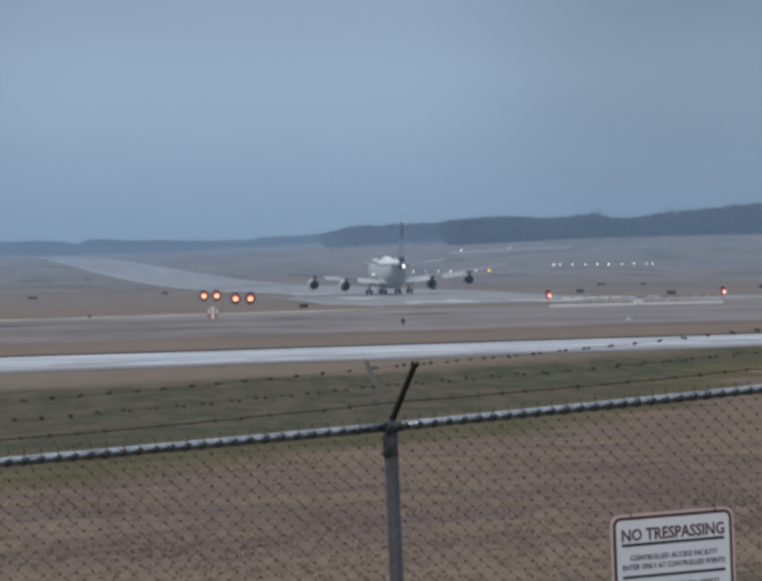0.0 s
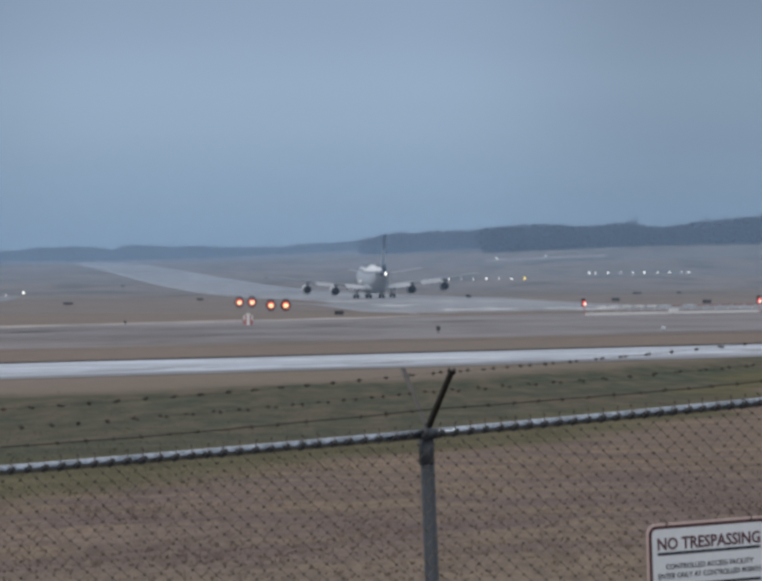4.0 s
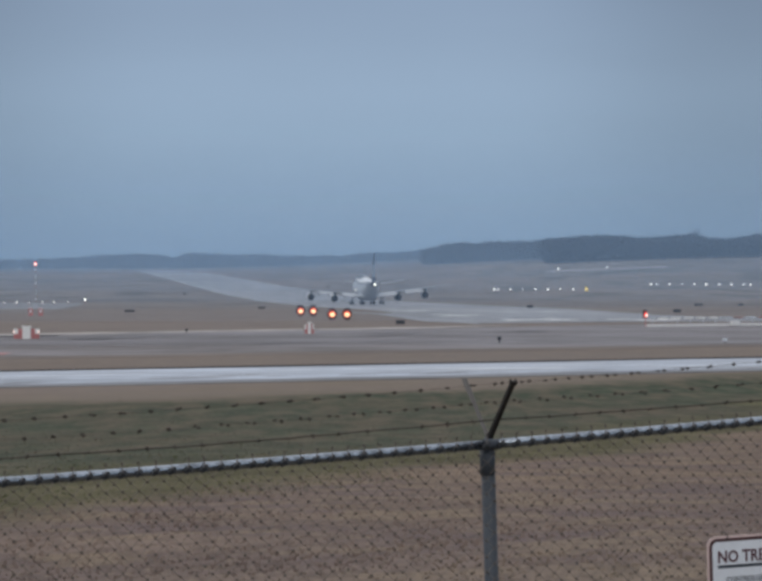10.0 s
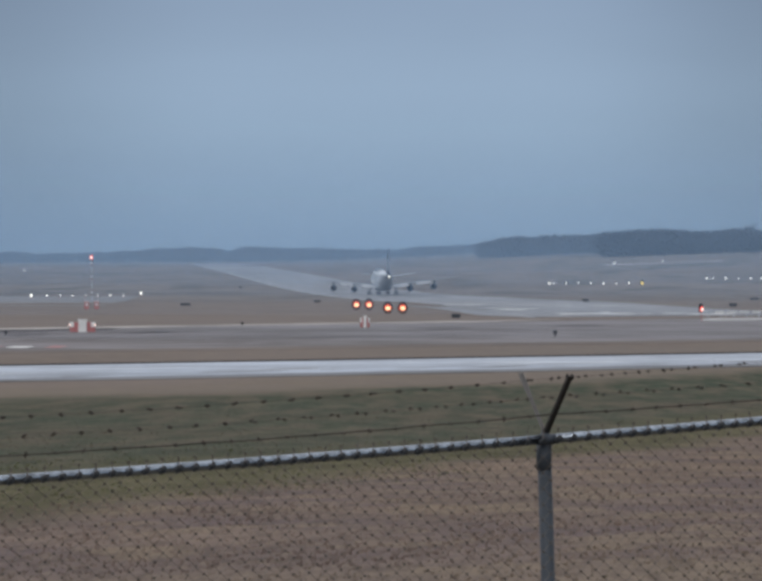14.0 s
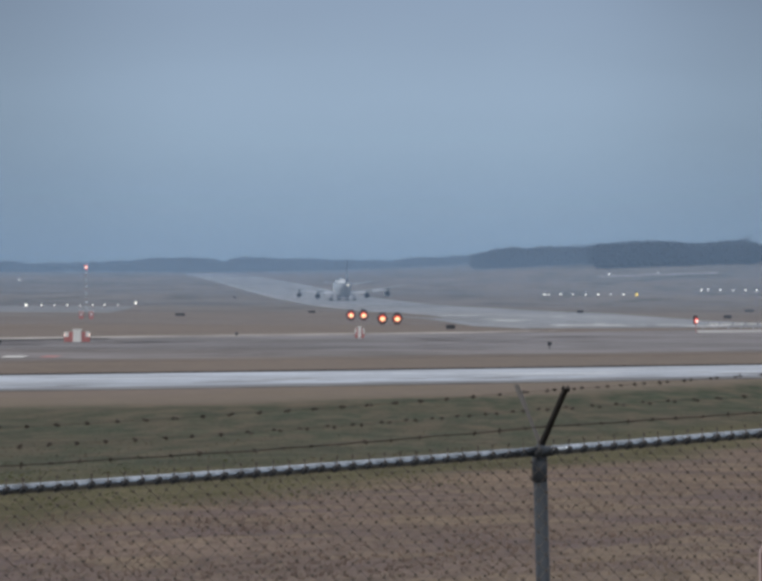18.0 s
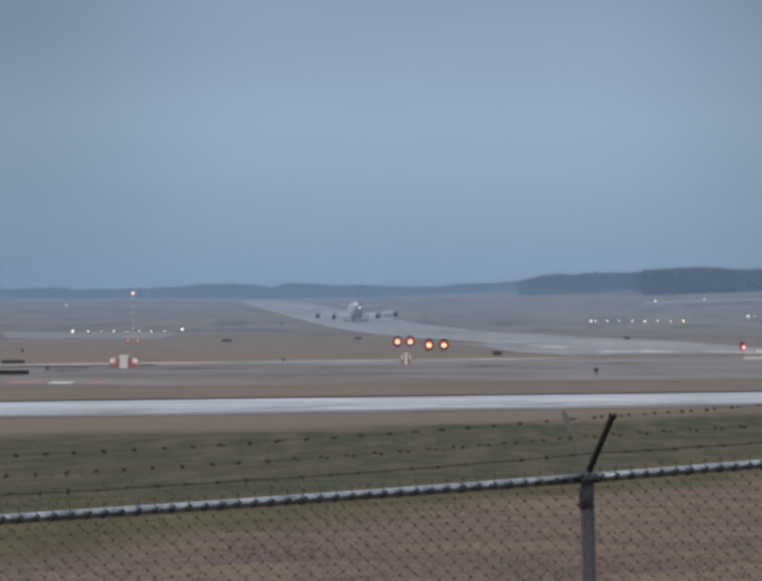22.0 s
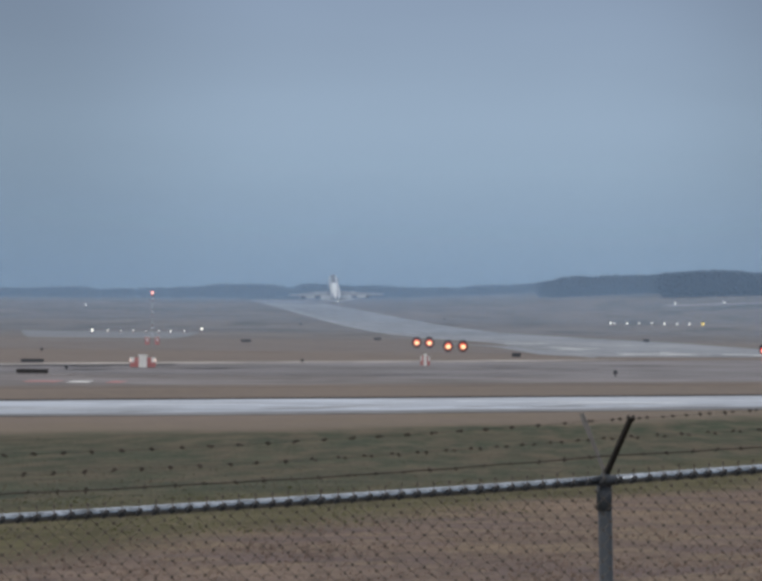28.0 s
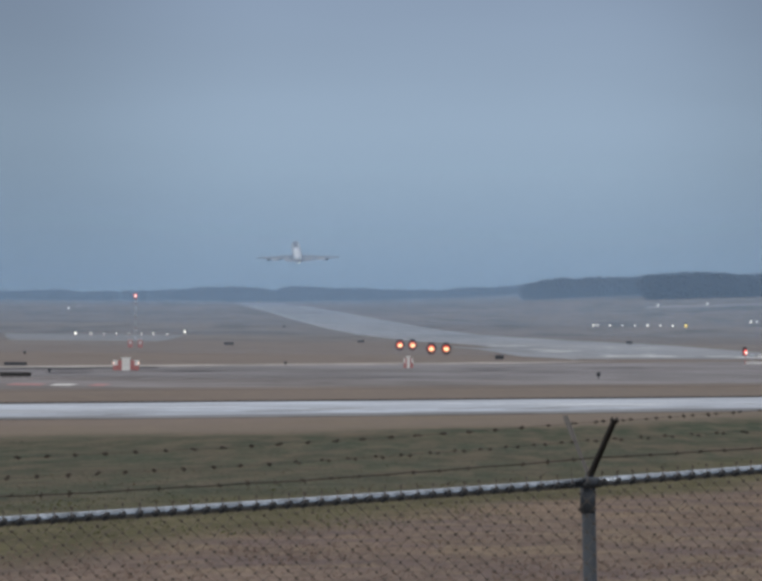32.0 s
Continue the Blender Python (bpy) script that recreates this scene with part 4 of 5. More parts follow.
def worn_marks(name, places, seed, label):
    """Scattered thin flecks of worn white paint; glints of wet get the same white colour."""
    rng = random.Random(seed)
    verts, faces = [], []
    for x0, x1, y0, y1, n in places:
        for _ in range(n):
            x, y = rng.uniform(x0, x1), rng.uniform(y0, y1)
            a, d = rng.uniform(1.2, 5.0), rng.uniform(5, 14)
            q = len(verts)
            ring_ = [(-1, -0.2), (-0.6, -0.5), (0.3, -0.45), (1, 0.1), (0.5, 0.5), (-0.5, 0.4)]
            for u, v in ring_:
                px, py = x + u * a * rng.uniform(0.7, 1.2), y + v * d * rng.uniform(0.7, 1.2)
                verts.append((px, py, ground_z(px, py) + 0.085))
            faces.append(tuple(q + k for k in range(6)))
    return tagged(raw(name, verts, faces, M_PAINT), label, "marking", kind="stuff")


worn_marks("worn_paint", ((4, 13, 1184, 1206, 9), (18, 24, 1070, 1086, 5), (30, 50, 994, 1010, 14), (40, 50, 1350, 1390, 5), (52, 68, 990, 1008, 6), (10, 50, 1020, 1180, 5)), 11,
           "worn white paint on the runway end, with wet glints painted white")

# ---- far woods ----


def wood(name, edge, count, depth, tall, mat, label, seed, sink=0.0):
    """Bare trees in a belt along an edge line: a trunk, a few limbs and many small clumps of twigs each."""
    rng = random.Random(seed)
    verts, faces = [], []
    for _ in range(count):
        t = rng.random()
        p = edge(t)
        x, y = p.x + rng.uniform(-6, 6), p.y + rng.uniform(0, depth)
        z = ground_z(x, y) - sink
        h = tall(x) * rng.uniform(0.80, 0.98) * (1 + 0.07 * noise.noise((x * 0.05, seed * 7.3, 0.5)))
        thread(verts, faces, [(x, y, z - 0.5), (x + rng.uniform(-0.4, 0.4), y, z + h * 0.8)], 0.28, 4)
        spread = h * rng.uniform(0.24, 0.36)
        for _k in range(3):
            g = rng.uniform(0, 6.28)
            thread(verts, faces, [(x, y, z + h * 0.35), (x + spread * math.cos(g), y + spread * math.sin(g), z + h * rng.uniform(0.7, 0.95))], 0.13, 3)
        for _k in range(22):
            g, q = rng.uniform(0, 6.28), rng.random() ** 0.5
            zz = rng.uniform(0.12, 1.0)
            wd = spread * math.sqrt(max(0.05, 1 - abs(2 * zz - 1.05) ** 2.2)) * q
            c = Vector((x + wd * math.cos(g), y + wd * math.sin(g), z + h * zz))
            r = rng.uniform(0.5, 1.5) * h / 14
            b = len(verts)
            for d in ((1, 0, 0), (-1, 0, 0), (0, 1, 0), (0, -1, 0), (0, 0, 1), (0, 0, -1)):
                verts.append(c + Vector(d) * r * rng.uniform(0.5, 1.5) + Vector((rng.uniform(-.3, .3), 0, rng.uniform(-.3, .3))) * r)
            for f in ((0, 2, 4), (2, 1, 4), (1, 3, 4), (3, 0, 4), (2, 0, 5), (1, 2, 5), (3, 1, 5), (0, 3, 5)):
                faces.append(tuple(b + k for k in f))
    return tagged(raw(name, verts, faces, mat, smooth=True), label, "woods", kind="stuff")


def heights(*pairs):
    return lambda t: float(np.interp(t, [p[0] for p in pairs], [p[1] for p in pairs]))


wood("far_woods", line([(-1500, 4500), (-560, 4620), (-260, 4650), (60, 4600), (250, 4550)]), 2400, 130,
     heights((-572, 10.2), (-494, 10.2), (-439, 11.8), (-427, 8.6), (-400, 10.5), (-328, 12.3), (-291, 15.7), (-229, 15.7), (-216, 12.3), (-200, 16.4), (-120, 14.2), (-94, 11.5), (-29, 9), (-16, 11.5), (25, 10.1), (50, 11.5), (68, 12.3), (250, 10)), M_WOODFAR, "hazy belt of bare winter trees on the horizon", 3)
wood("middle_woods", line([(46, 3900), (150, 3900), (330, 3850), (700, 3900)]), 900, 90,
     heights((47, 14.9), (55, 15.9), (64, 18.1), (101, 17.9), (141, 18), (183, 15.9), (306, 14.9)), M_WOODFAR, "bare wood on the hillside, toned blue-grey for haze", 5)
wood("near_woods", line([(140, 3500), (250, 3480), (420, 3450), (800, 3500)]), 1200, 100,
     heights((138, 20.5), (176, 20.4), (194, 21.7), (208, 18), (231, 17.2), (251, 19.4), (261, 18.7), (274, 14.9), (306, 17.4), (337, 19.0), (364, 23.2), (392, 24.8), (510, 25.6)), M_WOOD, "dark bare wood at the edge of the airfield", 7)


def lone_tree(x, y, h, spread, seed):
    """A bare tree that stands above the wood: trunk, forked limbs and a loose crown of fine twigs."""
    rng = random.Random(seed)
    ob = empty("bare_tree", on_ground(x, y), "tall bare winter tree standing above the far wood", "tree", "tall bare trees")
    verts, faces = [], []
    thread(verts, faces, [(0, 0, -0.5), (0.2, 0, h * 0.45), (rng.uniform(-0.6, 0.6), 0, h * 0.9)], 0.35, 6, [0.5, 0.36, 0.08])
    raw("trunk", verts, faces, M_WOOD, ob)
    verts, faces = [], []
    for _ in range(34):
        z0 = h * rng.uniform(0.4, 0.75)
        g, w, up = rng.uniform(0, 6.28), spread * rng.uniform(0.4, 1.0), rng.uniform(0.05, 0.32) * h
        tip = Vector((w * math.cos(g), w * math.sin(g), min(h, z0 + up)))
        mid = Vector((0, 0, z0)).lerp(tip, 0.5) + Vector((0, 0, 0.3))
        thread(verts, faces, [(0, 0, z0), mid, tip], 0.1, 4, [0.16, 0.11, 0.05])
        for _k in range(7):
            q = mid.lerp(tip, rng.random())
            e = q + Vector((rng.uniform(-1, 1), rng.uniform(-1, 1), rng.uniform(0.2, 1.1))) * spread * 0.26
            thread(verts, faces, [q, e], 0.06, 3, [0.07, 0.035])
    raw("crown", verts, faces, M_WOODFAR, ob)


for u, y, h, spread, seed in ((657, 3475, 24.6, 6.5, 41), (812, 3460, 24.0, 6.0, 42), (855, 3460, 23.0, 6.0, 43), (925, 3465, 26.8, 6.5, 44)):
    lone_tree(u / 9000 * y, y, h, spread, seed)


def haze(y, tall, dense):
    """A see-through bluish sheet, fading out upwards, that stands in for distance haze."""
    m = bpy.data.materials.new("haze_veil")
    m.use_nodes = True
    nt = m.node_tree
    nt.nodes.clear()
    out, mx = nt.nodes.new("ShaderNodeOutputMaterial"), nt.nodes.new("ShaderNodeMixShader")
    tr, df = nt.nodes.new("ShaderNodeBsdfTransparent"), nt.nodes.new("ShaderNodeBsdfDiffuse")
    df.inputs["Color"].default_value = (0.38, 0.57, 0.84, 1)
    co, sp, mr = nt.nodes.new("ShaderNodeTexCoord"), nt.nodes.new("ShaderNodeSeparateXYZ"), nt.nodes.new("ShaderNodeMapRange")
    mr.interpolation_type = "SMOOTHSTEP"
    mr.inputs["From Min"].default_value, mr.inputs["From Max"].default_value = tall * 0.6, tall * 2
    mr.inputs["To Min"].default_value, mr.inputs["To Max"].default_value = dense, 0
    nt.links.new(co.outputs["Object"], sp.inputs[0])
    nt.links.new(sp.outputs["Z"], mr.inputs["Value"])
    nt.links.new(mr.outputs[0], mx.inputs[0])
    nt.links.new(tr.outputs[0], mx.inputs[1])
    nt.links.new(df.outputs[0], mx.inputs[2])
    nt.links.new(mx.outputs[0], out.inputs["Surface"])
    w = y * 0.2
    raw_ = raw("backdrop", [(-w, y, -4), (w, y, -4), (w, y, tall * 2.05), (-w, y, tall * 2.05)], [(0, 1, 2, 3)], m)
    tagged(raw_, "see-through bluish sheet standing in for haze over the far airfield", "haze", kind="structure")


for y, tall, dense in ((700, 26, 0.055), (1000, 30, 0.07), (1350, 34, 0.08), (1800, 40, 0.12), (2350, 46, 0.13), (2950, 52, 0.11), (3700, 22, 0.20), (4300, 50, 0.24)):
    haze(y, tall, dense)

# ---- the airliner ----
plane = empty("airliner", pose(29.5, 1174, 0, 0, 0, 5), "white four-engined wide-body airliner with a dark blue tail top", "aircraft")


def oval(y, w, zb, zt, n=24, hump=0.0):
    """A fuselage section; hump narrows the upper lobe."""
    cz, hh = (zb + zt) / 2, (zt - zb) / 2
    out = []
    for k in range(n):
        g = 2 * math.pi * k / n
        x, z = math.cos(g), math.sin(g)
        if hump and z > 0:
            x *= 1 - hump * z ** 1.5
        out.append((w / 2 * x, y, cz + hh * z))
    return out


SECTIONS = ((33.6, 0.3, 4.9, 5.3, 0), (33.0, 2.0, 4.0, 6.6, 0), (31.0, 4.2, 3.0, 8.6, 0.2), (28.0, 5.8, 2.5, 10.2, 0.3), (25.0, 6.4, 2.25, 10.75, 0.32),
            (18.0, 6.5, 2.2, 10.8, 0.32), (10.0, 6.5, 2.2, 10.7, 0.32), (5.0, 6.5, 2.2, 10.1, 0.2), (1.0, 6.5, 2.2, 9.5, 0.05), (-8.0, 6.5, 2.2, 9.4, 0), (-14.0, 6.4, 2.5, 9.4, 0),
            (-20.0, 5.7, 3.6, 9.35, 0), (-26.0, 4.4, 5.0, 9.2, 0), (-31.0, 2.9, 6.2, 8.9, 0), (-34.5, 1.5, 7.0, 8.5, 0), (-36.0, 0.5, 7.5, 8.1, 0))


def fuselage_mesh(lo, hi):
    bm = bmesh.new()
    rings = []
    for y, w, a, b, h in SECTIONS:
        o = oval(y, w, a, b, 28, h)
        rings.append([o[i % 28] for i in range(lo, hi + 1)])
    return loft(bm, rings, cap=False, closed=False)


part("fuselage_crown", fuselage_mesh(2, 12), M_SKIN, plane, "white upper fuselage", smooth=True)
# Belly coloured greyer than the crown, partly to stand in for its shade.
part("fuselage_belly", fuselage_mesh(12, 30), M_BELLY, plane, "lower fuselage, grey partly for its shade", smooth=True)

bm = bmesh.new()
loft(bm, [oval(y, w, a, b, 20) for y, w, a, b in ((14.0, 3.0, 2.3, 3.4), (10.5, 6.0, 1.75, 4.4), (4.0, 7.3, 1.5, 4.9), (-5.0, 7.2, 1.55, 4.9), (-9.5, 5.6, 1.9, 4.4), (-13.0, 2.6, 2.5, 3.6))])
part("wing_root_fairing", bm, M_BELLY, plane, smooth=True)


def foil(x, y, chord, z, thick, n=7):
    """A wing section at span x: leading edge at y, running back along chord."""
    top, low = [], []
    for k in range(n + 1):
        t = k / n
        h = thick * 2.6 * (0.2969 * math.sqrt(t) - 0.126 * t - 0.3516 * t * t + 0.2843 * t ** 3 - 0.1015 * t ** 4) / 0.6
        top.append((x, y - t * chord, z + h * 0.62))
        low.append((x, y - t * chord, z - h * 0.38))
    return top + low[::-1][1:-1]


def wing_mesh(s):
    bm = bmesh.new()
    return loft(bm, [foil(s * x, y, c, z, t) for x, y, c, z, t in ((2.6, 10.0, 16.5, 3.7, 1.9), (7.0, 6.0, 13.5, 4.1, 1.5), (12.5, 1.2, 10.3, 4.75, 1.05), (20.8, -5.9, 7.4, 5.75, 0.75),
                                                                  (27.0, -11.2, 5.6, 6.6, 0.5), (29.8, -13.6, 4.2, 7.05, 0.28))])


def wing_z(x):
    return float(np.interp(abs(x), (2.6, 12.5, 20.8, 32.2), (3.7, 4.75, 5.75, 7.4)))


def wing_te(x):
    return float(np.interp(abs(x), (2.6, 7, 12.5, 20.8, 32.2), (-6.5, -7.5, -9.1, -13.3, -19.7)))


def wing_le(x):
    return float(np.interp(abs(x), (2.6, 7, 12.5, 20.8, 32.2), (10.0, 6.0, 1.2, -5.9, -15.7)))


for s in (-1, 1):
    wing = part("wing", wing_mesh(s), M_WING, plane, "grey swept wing", smooth=True)
    for a, b, ch in ((3.4, 9.6, 3.2), (13.2, 18.8, 1.8)):
        bm = bmesh.new()
        rings = []
        for x in (a, b):
            y, z = wing_te(x), wing_z(x)
            rings.append([(s * x, y + 1.0, z + 0.12), (s * x, y - ch * 0.5, z - 0.25), (s * x, y - ch, z - 0.95), (s * x, y - ch * 0.6, z - 0.62), (s * x, y + 0.9, z - 0.2)])
        part("flap", loft(bm, rings), M_FLAP, wing, "pale grey lowered flap")
    for x in (5.2, 9.0, 14.8, 18.4):
        bm = bmesh.new()
        y, z = wing_te(x), wing_z(x) - 0.75
        loft(bm, [[(s * x + r * math.cos(g), y + dy, z + dz + r * math.sin(g)) for g in (2 * math.pi * k / 8 for k in range(8))] for dy, dz, r in
                  ((4.0, 0.35, 0.1), (2.0, 0.05, 0.36), (-0.5, -0.15, 0.42), (-2.4, -0.5, 0.3), (-3.6, -0.8, 0.06))])
        part("flap_track_fairing", bm, M_FAIRING, wing, smooth=True)
    bm = bmesh.new()
    rings = [foil(s * x, y, c, z, t) for x, y, c, z, t in ((1.0, -24.5, 9.6, 7.7, 0.8), (11.1, -33.2, 2.8, 9.0, 0.3))]
    part("tailplane", loft(bm, rings), M_WING, plane, "grey horizontal tailplane", smooth=True)
    bm = bmesh.new()
    rings = [[(s * x, y, z + 0.06), (s * x, y - c, z), (s * x, y, z - 0.06)] for x, y, c, z in ((1.6, -33.9, 1.4, 7.75), (10.6, -35.6, 0.7, 8.95))]
    part("elevator", loft(bm, rings), M_BELLY, plane)
    for x, zc in ((11.7, 2.5), (20.8, 3.25)):
        le = wing_le(x)
        prof = ((5.2, 1.12), (5.35, 1.28), (4.6, 1.46), (3.0, 1.48), (1.2, 1.38), (0.2, 1.22), (0.2, 1.08), (1.2, 1.0))
        bm = bmesh.new()
        loft(bm, [[(s * x + r * math.cos(g), le + dy, zc + r * math.sin(g)) for g in (2 * math.pi * k / 20 for k in range(20))] for dy, r in prof], cap=False)
        eng = part("engine", bm, M_NACELLE, plane, "white turbofan nacelle", smooth=True)
        bm = bmesh.new()
        loft(bm, [[(s * x + r * math.cos(g), le + dy, zc + r * math.sin(g)) for g in (2 * math.pi * k / 16 for k in range(16))] for dy, r in
                  ((4.4, 1.1), (0.9, 1.06), (0.15, 1.27), (-0.9, 1.05), (-1.9, 0.72), (-1.9, 0.5), (-0.6, 0.45))])
        part("exhaust_nozzle", bm, M_EXHAUST, eng, "dark sooty exhaust", smooth=True)
        bm = bmesh.new()
        tube(bm, (s * x, le - 0.6, zc), (s * x, le - 2.5, zc), 0.38, 0.05, n=12)
        part("exhaust_cone", bm, M_EXHAUST, eng)
        bm = bmesh.new()
        wz = wing_z(x)
        loft(bm, [[(s * x - 0.22, y, z), (s * x + 0.22, y, z), (s * x + 0.22, y2, z2), (s * x - 0.22, y2, z2)] for y, z, y2, z2 in
                  ((le + 3.6, zc + 1.4, le - 1.0, zc + 0.85), (le + 0.2, wz - 0.1, le - 4.0, wz - 0.35))])
        part("pylon", bm, M_WING, eng)
    for x, y in ((5.5, 1.4), (1.9, -1.8)):
        bm = bmesh.new()
        tube(bm, (s * x, y, 0.75), (s * x * (0.9 if x > 3 else 1), y, 3.6), 0.24, n=8)
        tube(bm, (s * x, y + 0.2, 1.6), (s * x * 0.8, y + 2.2, 3.3), 0.12, n=6)
        leg = part("landing_gear", bm, M_BELLY, plane)
        bm = bmesh.new()
        box(bm, s * x, y, 0.72, 0.35, 2.2, 0.35, 0.05)
        part("bogie_beam", bm, M_BELLY, leg)
        bm = bmesh.new()
        box(bm, s * (x + 0.85), y + 0.2, 1.95, 0.07, 2.0, 1.5, 0.02)
        part("gear_door", bm, M_SKIN, leg)
        for dy in (-0.75, 0.75):
            for dx in (-0.56, 0.56):
                bm = bmesh.new()
                loft(bm, [[(s * x + dx + w, y + dy + r * math.cos(g), 0.62 + r * math.sin(g)) for g in (2 * math.pi * k / 14 for k in range(14))] for w, r in
                          ((-0.22, 0.3), (-0.22, 0.52), (-0.14, 0.62), (0.14, 0.62), (0.22, 0.52), (0.22, 0.3))])
                part("wheel", bm, M_TYRE, leg, smooth=True)
bm = bmesh.new()
tube(bm, (0, 24.6, 0.5), (0, 25.0, 3.2), 0.18, n=8)
leg = part("nose_gear", bm, M_BELLY, plane)
for dx in (-0.45, 0.45):
    bm = bmesh.new()
    tube(bm, (dx - 0.18, 24.6, 0.6), (dx + 0.18, 24.6, 0.6), 0.6, n=14)
    part("wheel", bm, M_TYRE, leg)


def fin_mesh(z0, z1):
    def at(z):
        t = (z - 8.6) / (18.9 - 8.6)
        return -22.0 + t * (-33.8 + 22.0), -34.4 + t * (-38.2 + 34.4), 0.26 + t * (0.11 - 0.26)
    bm = bmesh.new()
    rings = []
    for z in (z0, z1):
        le, te, w = at(z)
        rings.append([(0, le, z), (w, le * 0.7 + te * 0.3, z), (w * 0.6, le * 0.3 + te * 0.7, z), (0.03, te, z), (-0.03, te, z), (-w * 0.6, le * 0.3 + te * 0.7, z), (-w, le * 0.7 + te * 0.3, z)])
    return loft(bm, rings)


# Lower fin takes the haze's blue-grey so that it melts into the background.
part("tail_fin", fin_mesh(8.6, 14.6), M_FIN, plane, "lower tail fin toned blue-grey to match the haze")
part("tail_fin_top", fin_mesh(14.6, 18.9), M_NAVY, plane, "dark blue upper tail fin")
bm = bmesh.new()
loft(bm, [oval(y, w, a, b, 14) for y, w, a, b in ((-32.4, 2.55, 6.5, 8.85), (-34.5, 1.75, 6.85, 8.6), (-36.3, 1.15, 7.2, 8.3))])
part("tail_cone", bm, M_NAVY, plane, "dark tail cone", smooth=True)
bm = bmesh.new()
ball(bm, (0, -36.4, 7.5), 0.44, 0.9, 0.8, 1.2)
part("tail_lamp", bm, G_NAV, plane, "bright white tail lamp", smooth=True)
bm = bmesh.new()
loft(bm, [[(-w, y, z0), (w, y, z0), (w * 0.5, y, z1), (-w * 0.5, y, z1)] for y, w, z0, z1 in ((-25.0, 0.3, 9.0, 9.7), (-29.0, 0.62, 8.7, 10.4), (-34.6, 0.55, 8.3, 10.3))])
part("fin_root_fairing", bm, M_NAVY, plane, "dark blue fairing at the root of the fin", smooth=True)


def skin_band(lo, hi, y_from, y_to, proud):
    """A coloured band that lies just proud of the fuselage, between two angles of its section."""
    bm = bmesh.new()
    rings = []
    for y, w, a, b, h in SECTIONS:
        if y_to <= y <= y_from:
            o = oval(y, w + 2 * proud, a - proud, b + proud, 56, h)
            rings.append([o[k % 56] for k in range(lo, hi + 1)])
    return loft(bm, rings, cap=False, closed=False)


# Dark band on the crown imitates the halo that outlines the hump.
part("crown_halo", skin_band(10, 21, 25.0, 5.0, 0.10), M_CROWN, plane, "dark band added on the crown for its dark halo", smooth=True)
part("cheat_line", skin_band(23, 24, 31.0, -31.0, 0.05), M_NAVY, plane, "thin dark line along the fuselage", smooth=True)
part("cheat_line", skin_band(4, 5, 31.0, -31.0, 0.05), M_NAVY, plane, "thin dark line along the fuselage", smooth=True)
for s in (-1, 1):
    bm = bmesh.new()
    ball(bm, (s * 3.3, 11.0, 5.3), 0.24, 0.7, 1.0, 1.0)
    part("wing_lamp", bm, G_NAV, plane, "small white lamp at the wing root", smooth=True)

# ---- standing grass near the fence ----


def leaf_material(name, dry, fresh, patch_colour):
    """Blades that differ one by one, and by broad patches of ground."""
    m = bpy.data.materials.new(name)
    m.use_nodes = True
    nt = m.node_tree
    b = nt.nodes["Principled BSDF"]
    b.inputs["Roughness"].default_value, b.inputs["Specular IOR Level"].default_value = 0.9, 0.1
    g, r = nt.nodes.new("ShaderNodeNewGeometry"), nt.nodes.new("ShaderNodeValToRGB")
    r.color_ramp.elements[0].color, r.color_ramp.elements[1].color = (*dry, 1), (*fresh, 1)
    co, mp, n = nt.nodes.new("ShaderNodeTexCoord"), nt.nodes.new("ShaderNodeMapping"), nt.nodes.new("ShaderNodeTexNoise")
    mp.inputs["Scale"].default_value = (0.35, 0.075, 0)
    n.inputs["Scale"].default_value, n.inputs["Detail"].default_value = 1.0, 3.0
    mr, mx = nt.nodes.new("ShaderNodeMapRange"), nt.nodes.new("ShaderNodeMix")
    mr.interpolation_type = "SMOOTHSTEP"
    mr.inputs["From Min"].default_value, mr.inputs["From Max"].default_value, mr.inputs["To Max"].default_value = 0.40, 0.62, 0.85
    mx.data_type = "RGBA"
    mx.inputs[7].default_value = (*patch_colour, 1)
    nt.links.new(co.outputs["Object"], mp.inputs["Vector"])
    nt.links.new(mp.outputs[0], n.inputs["Vector"])
    nt.links.new(n.outputs["Fac"], mr.inputs["Value"])
    nt.links.new(mr.outputs[0], mx.inputs[0])
    nt.links.new(g.outputs["Random Per Island"], r.inputs["Fac"])
    nt.links.new(r.outputs["Color"], mx.inputs[6])
    nt.links.new(mx.outputs[2], b.inputs["Base Color"])
    return m


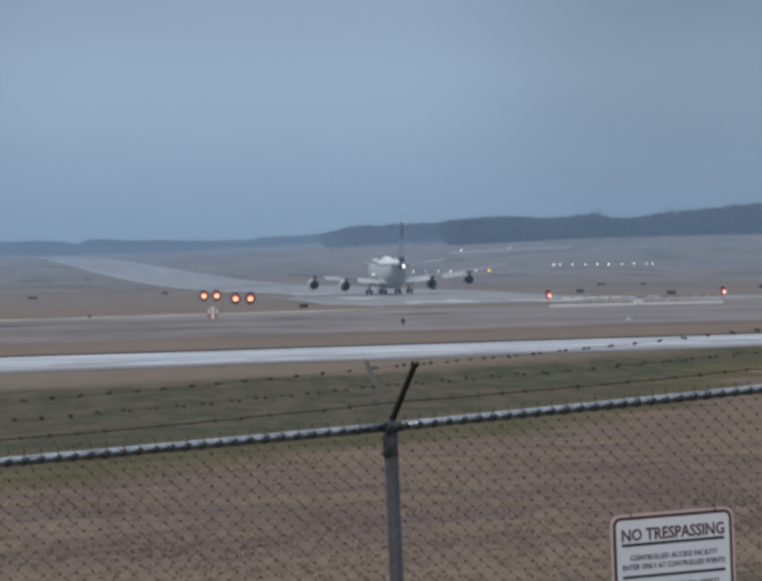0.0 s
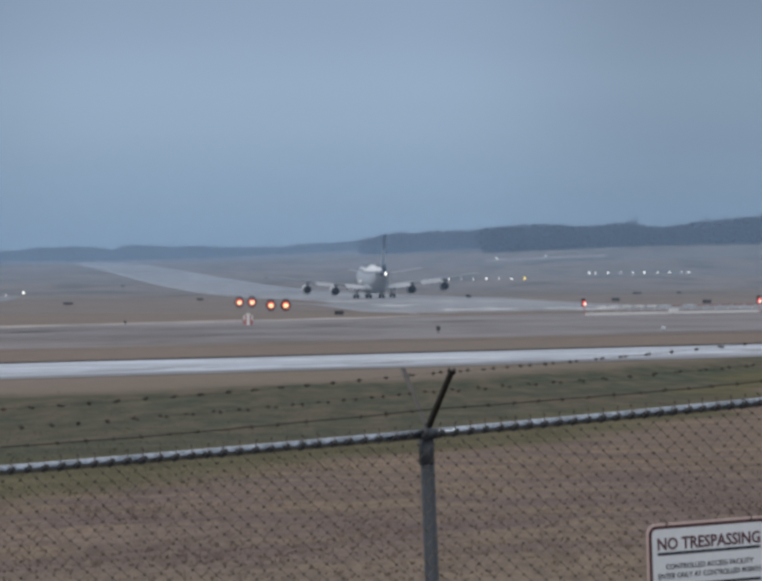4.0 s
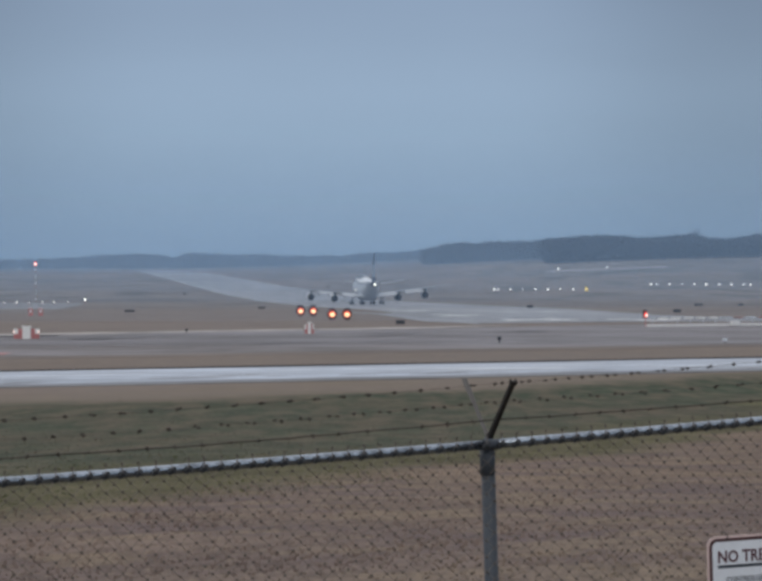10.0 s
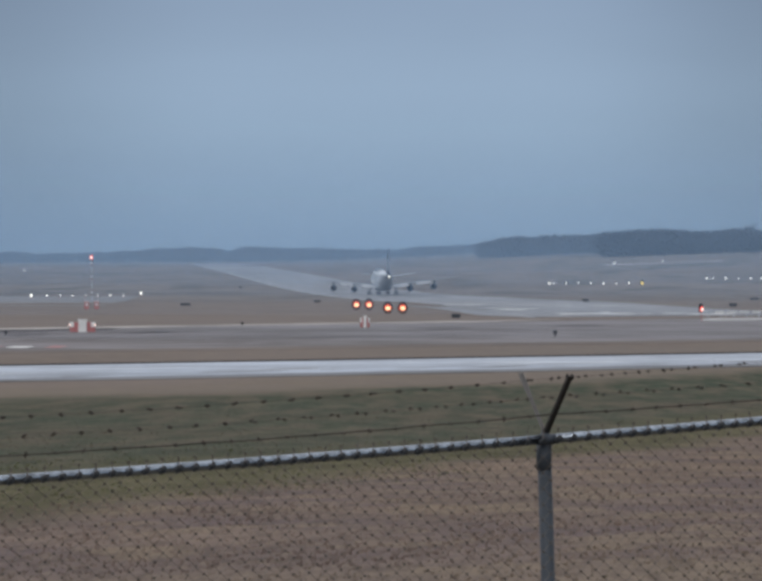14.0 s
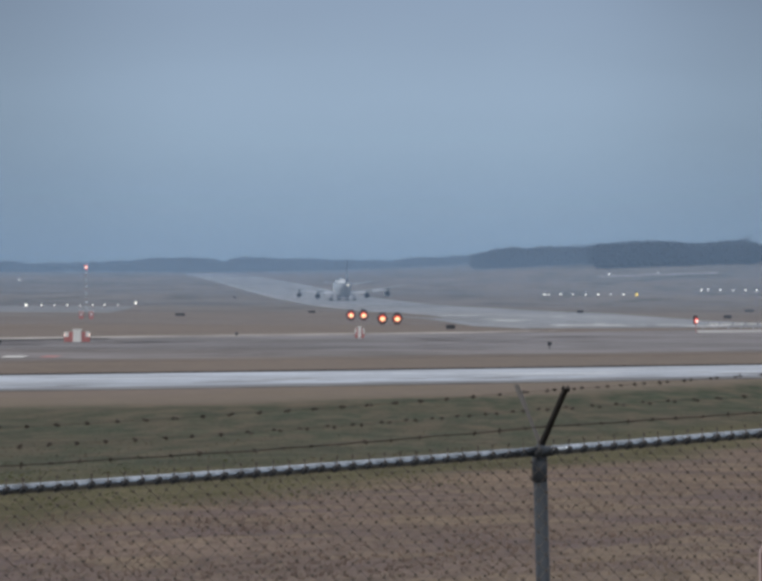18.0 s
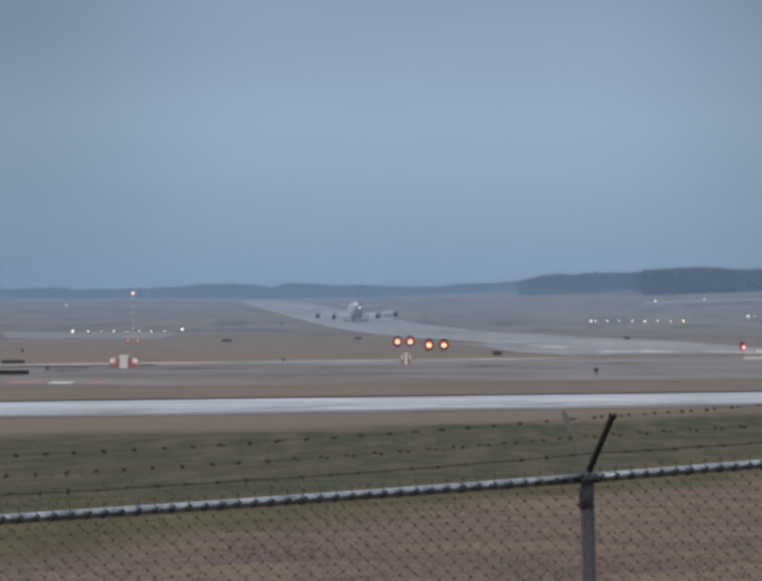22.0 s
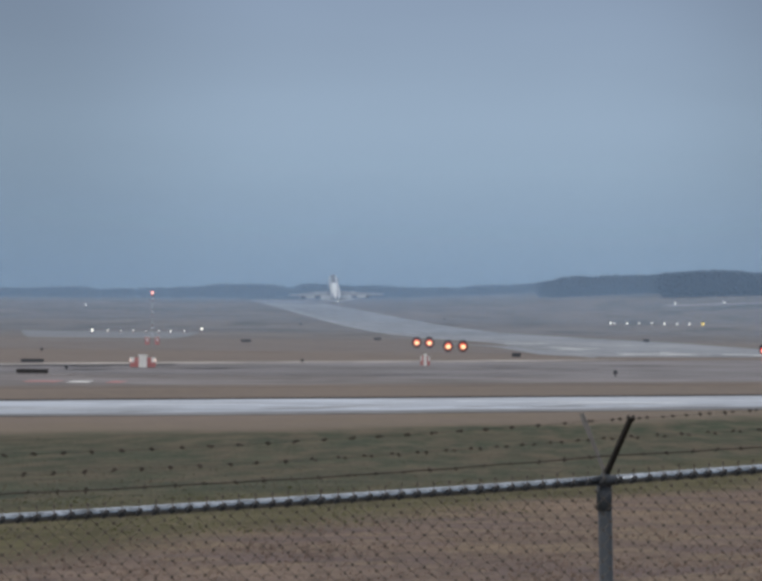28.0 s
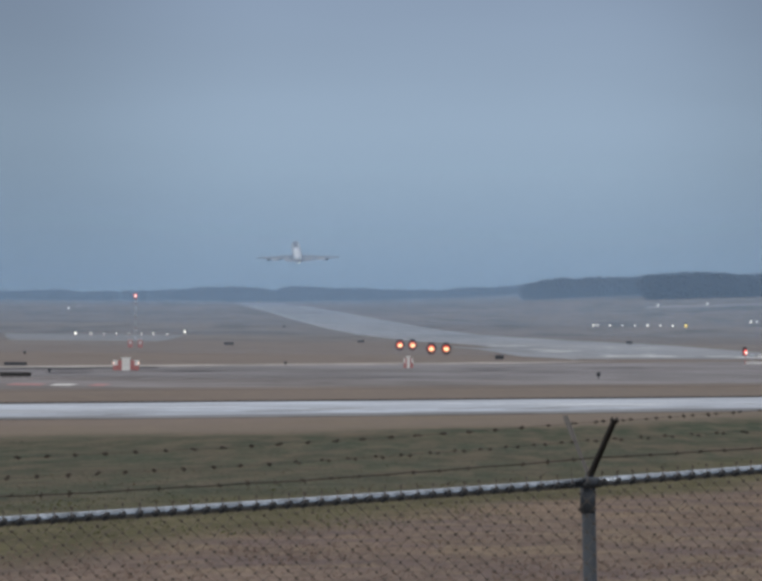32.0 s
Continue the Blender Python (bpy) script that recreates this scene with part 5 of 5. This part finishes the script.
def tufts(name, y0, y1, count, tall, mat, label, seed, keep):
    """Tufts of a few bent blades strewn over a stretch of ground."""
    rng = random.Random(seed)
    verts, faces = [], []
    for _ in range(count):
        y = y0 * (y1 / y0) ** rng.random()
        x = rng.uniform(-0.135, 0.125) * y
        if not keep(x, y, noise.noise((x * 0.12, y * 0.035, seed))):
            continue
        z = ground_z(x, y) - 0.01
        k = tall * rng.uniform(0.5, 1.3) * (1 + 0.7 * noise.noise((x * 0.5, y * 0.12, seed + 9)))
        for _b in range(4):
            g = rng.uniform(0, 6.28)
            c, s = math.cos(g), math.sin(g)
            bx, by = x + rng.uniform(-1, 1) * k * 0.5, y + rng.uniform(-1, 1) * k * 0.5
            h, w, lean = k * rng.uniform(0.6, 1.2), k * rng.uniform(0.12, 0.26), k * rng.uniform(0.1, 0.6)
            q = len(verts)
            verts += [(bx - w, by, z), (bx + w, by, z), (bx + lean * c * 0.5 + w * 0.6, by + lean * s * 0.5, z + h * 0.6), (bx + lean * c, by + lean * s, z + h)]
            faces += [(q, q + 1, q + 2), (q, q + 2, q + 3)]
    return tagged(raw(name, verts, faces, mat), label, "grass", kind="stuff")


def edge_1(x, y):
    return y - 6 * x


L_BROWN = leaf_material("dead_brown_blades", (0.225, 0.175, 0.148), (0.262, 0.204, 0.172), (0.180, 0.142, 0.130))
L_OLIVE = leaf_material("half_dead_blades", (0.100, 0.102, 0.050), (0.172, 0.168, 0.090), (0.084, 0.094, 0.050))
L_GREEN = leaf_material("dull_green_blades", (0.070, 0.082, 0.058), (0.110, 0.122, 0.084), (0.142, 0.112, 0.084))
L_DARK = leaf_material("sodden_olive_blades", (0.140, 0.122, 0.094), (0.185, 0.158, 0.122), (0.122, 0.114, 0.086))
tufts("sodden_grass", 30, 56, 1500, 0.03, L_DARK, "dark sodden grass just behind the fence", 8, lambda x, y, n: y + n * 9 < 45)
L_TAN = leaf_material("dry_tan_blades", (0.205, 0.164, 0.130), (0.265, 0.212, 0.168), (0.165, 0.136, 0.112))
tufts("tan_grass", 34, 62, 4000, 0.04, L_TAN, "short dry tan grass behind the fence", 6, lambda x, y, n: 43 < y + n * 12 < 55)
tufts("brown_grass", 34, 190, 16000, 0.045, L_BROWN, "short dead brown grass beyond the fence", 1, lambda x, y, n: edge_1(x, y) + n * 40 < 112 and y > 50)
tufts("olive_grass", 55, 260, 9000, 0.045, L_OLIVE, "patchy half-dead olive grass on the slope", 2, lambda x, y, n: 104 < edge_1(x, y) + n * 40 < 190)
tufts("green_grass", 110, 400, 9000, 0.05, L_GREEN, "dull green winter grass on the slope", 4, lambda x, y, n: edge_1(x, y) + n * 60 > 150 and y - 2 * x + n * 60 < 432)


def motions():
    """The take-off: the run along the runway, the nose lifting, the climb."""
    rows = []
    lift = ((0, 0.0), (25.6, 0.0), (26.5, 1.6), (27.2, 5.0), (28, 10.0), (29, 16.5), (30, 23.5), (31, 30.5), (32, 38.0))
    pitch = ((0, 0), (22.3, 0), (23.5, 3.2), (25, 9.5), (26, 12.0), (27.5, 13.5), (29, 13.0), (32, 12.2))
    for k in range(65):
        t = k / 2
        y = 1174 + 33.5 * t + 0.85 * t * t
        x = runway_x(y) + float(np.interp(t, (0, 18, 22, 25, 32), (0.5, 0.4, -1.2, -3.0, -4.4)))
        z = ground_z(x, y) * (1 - ease((t - 25) / 3)) + 0.10 + float(np.interp(t, *zip(*lift)))
        p = float(np.interp(t, *zip(*pitch)))
        rows.append((t, pose(x, y, z, 0, 0, 4.5 + 0.3 * ease(t / 20)) @ pose(0, 0, 0, p, -1.0, 0)))
    walk(plane, rows)


motions()
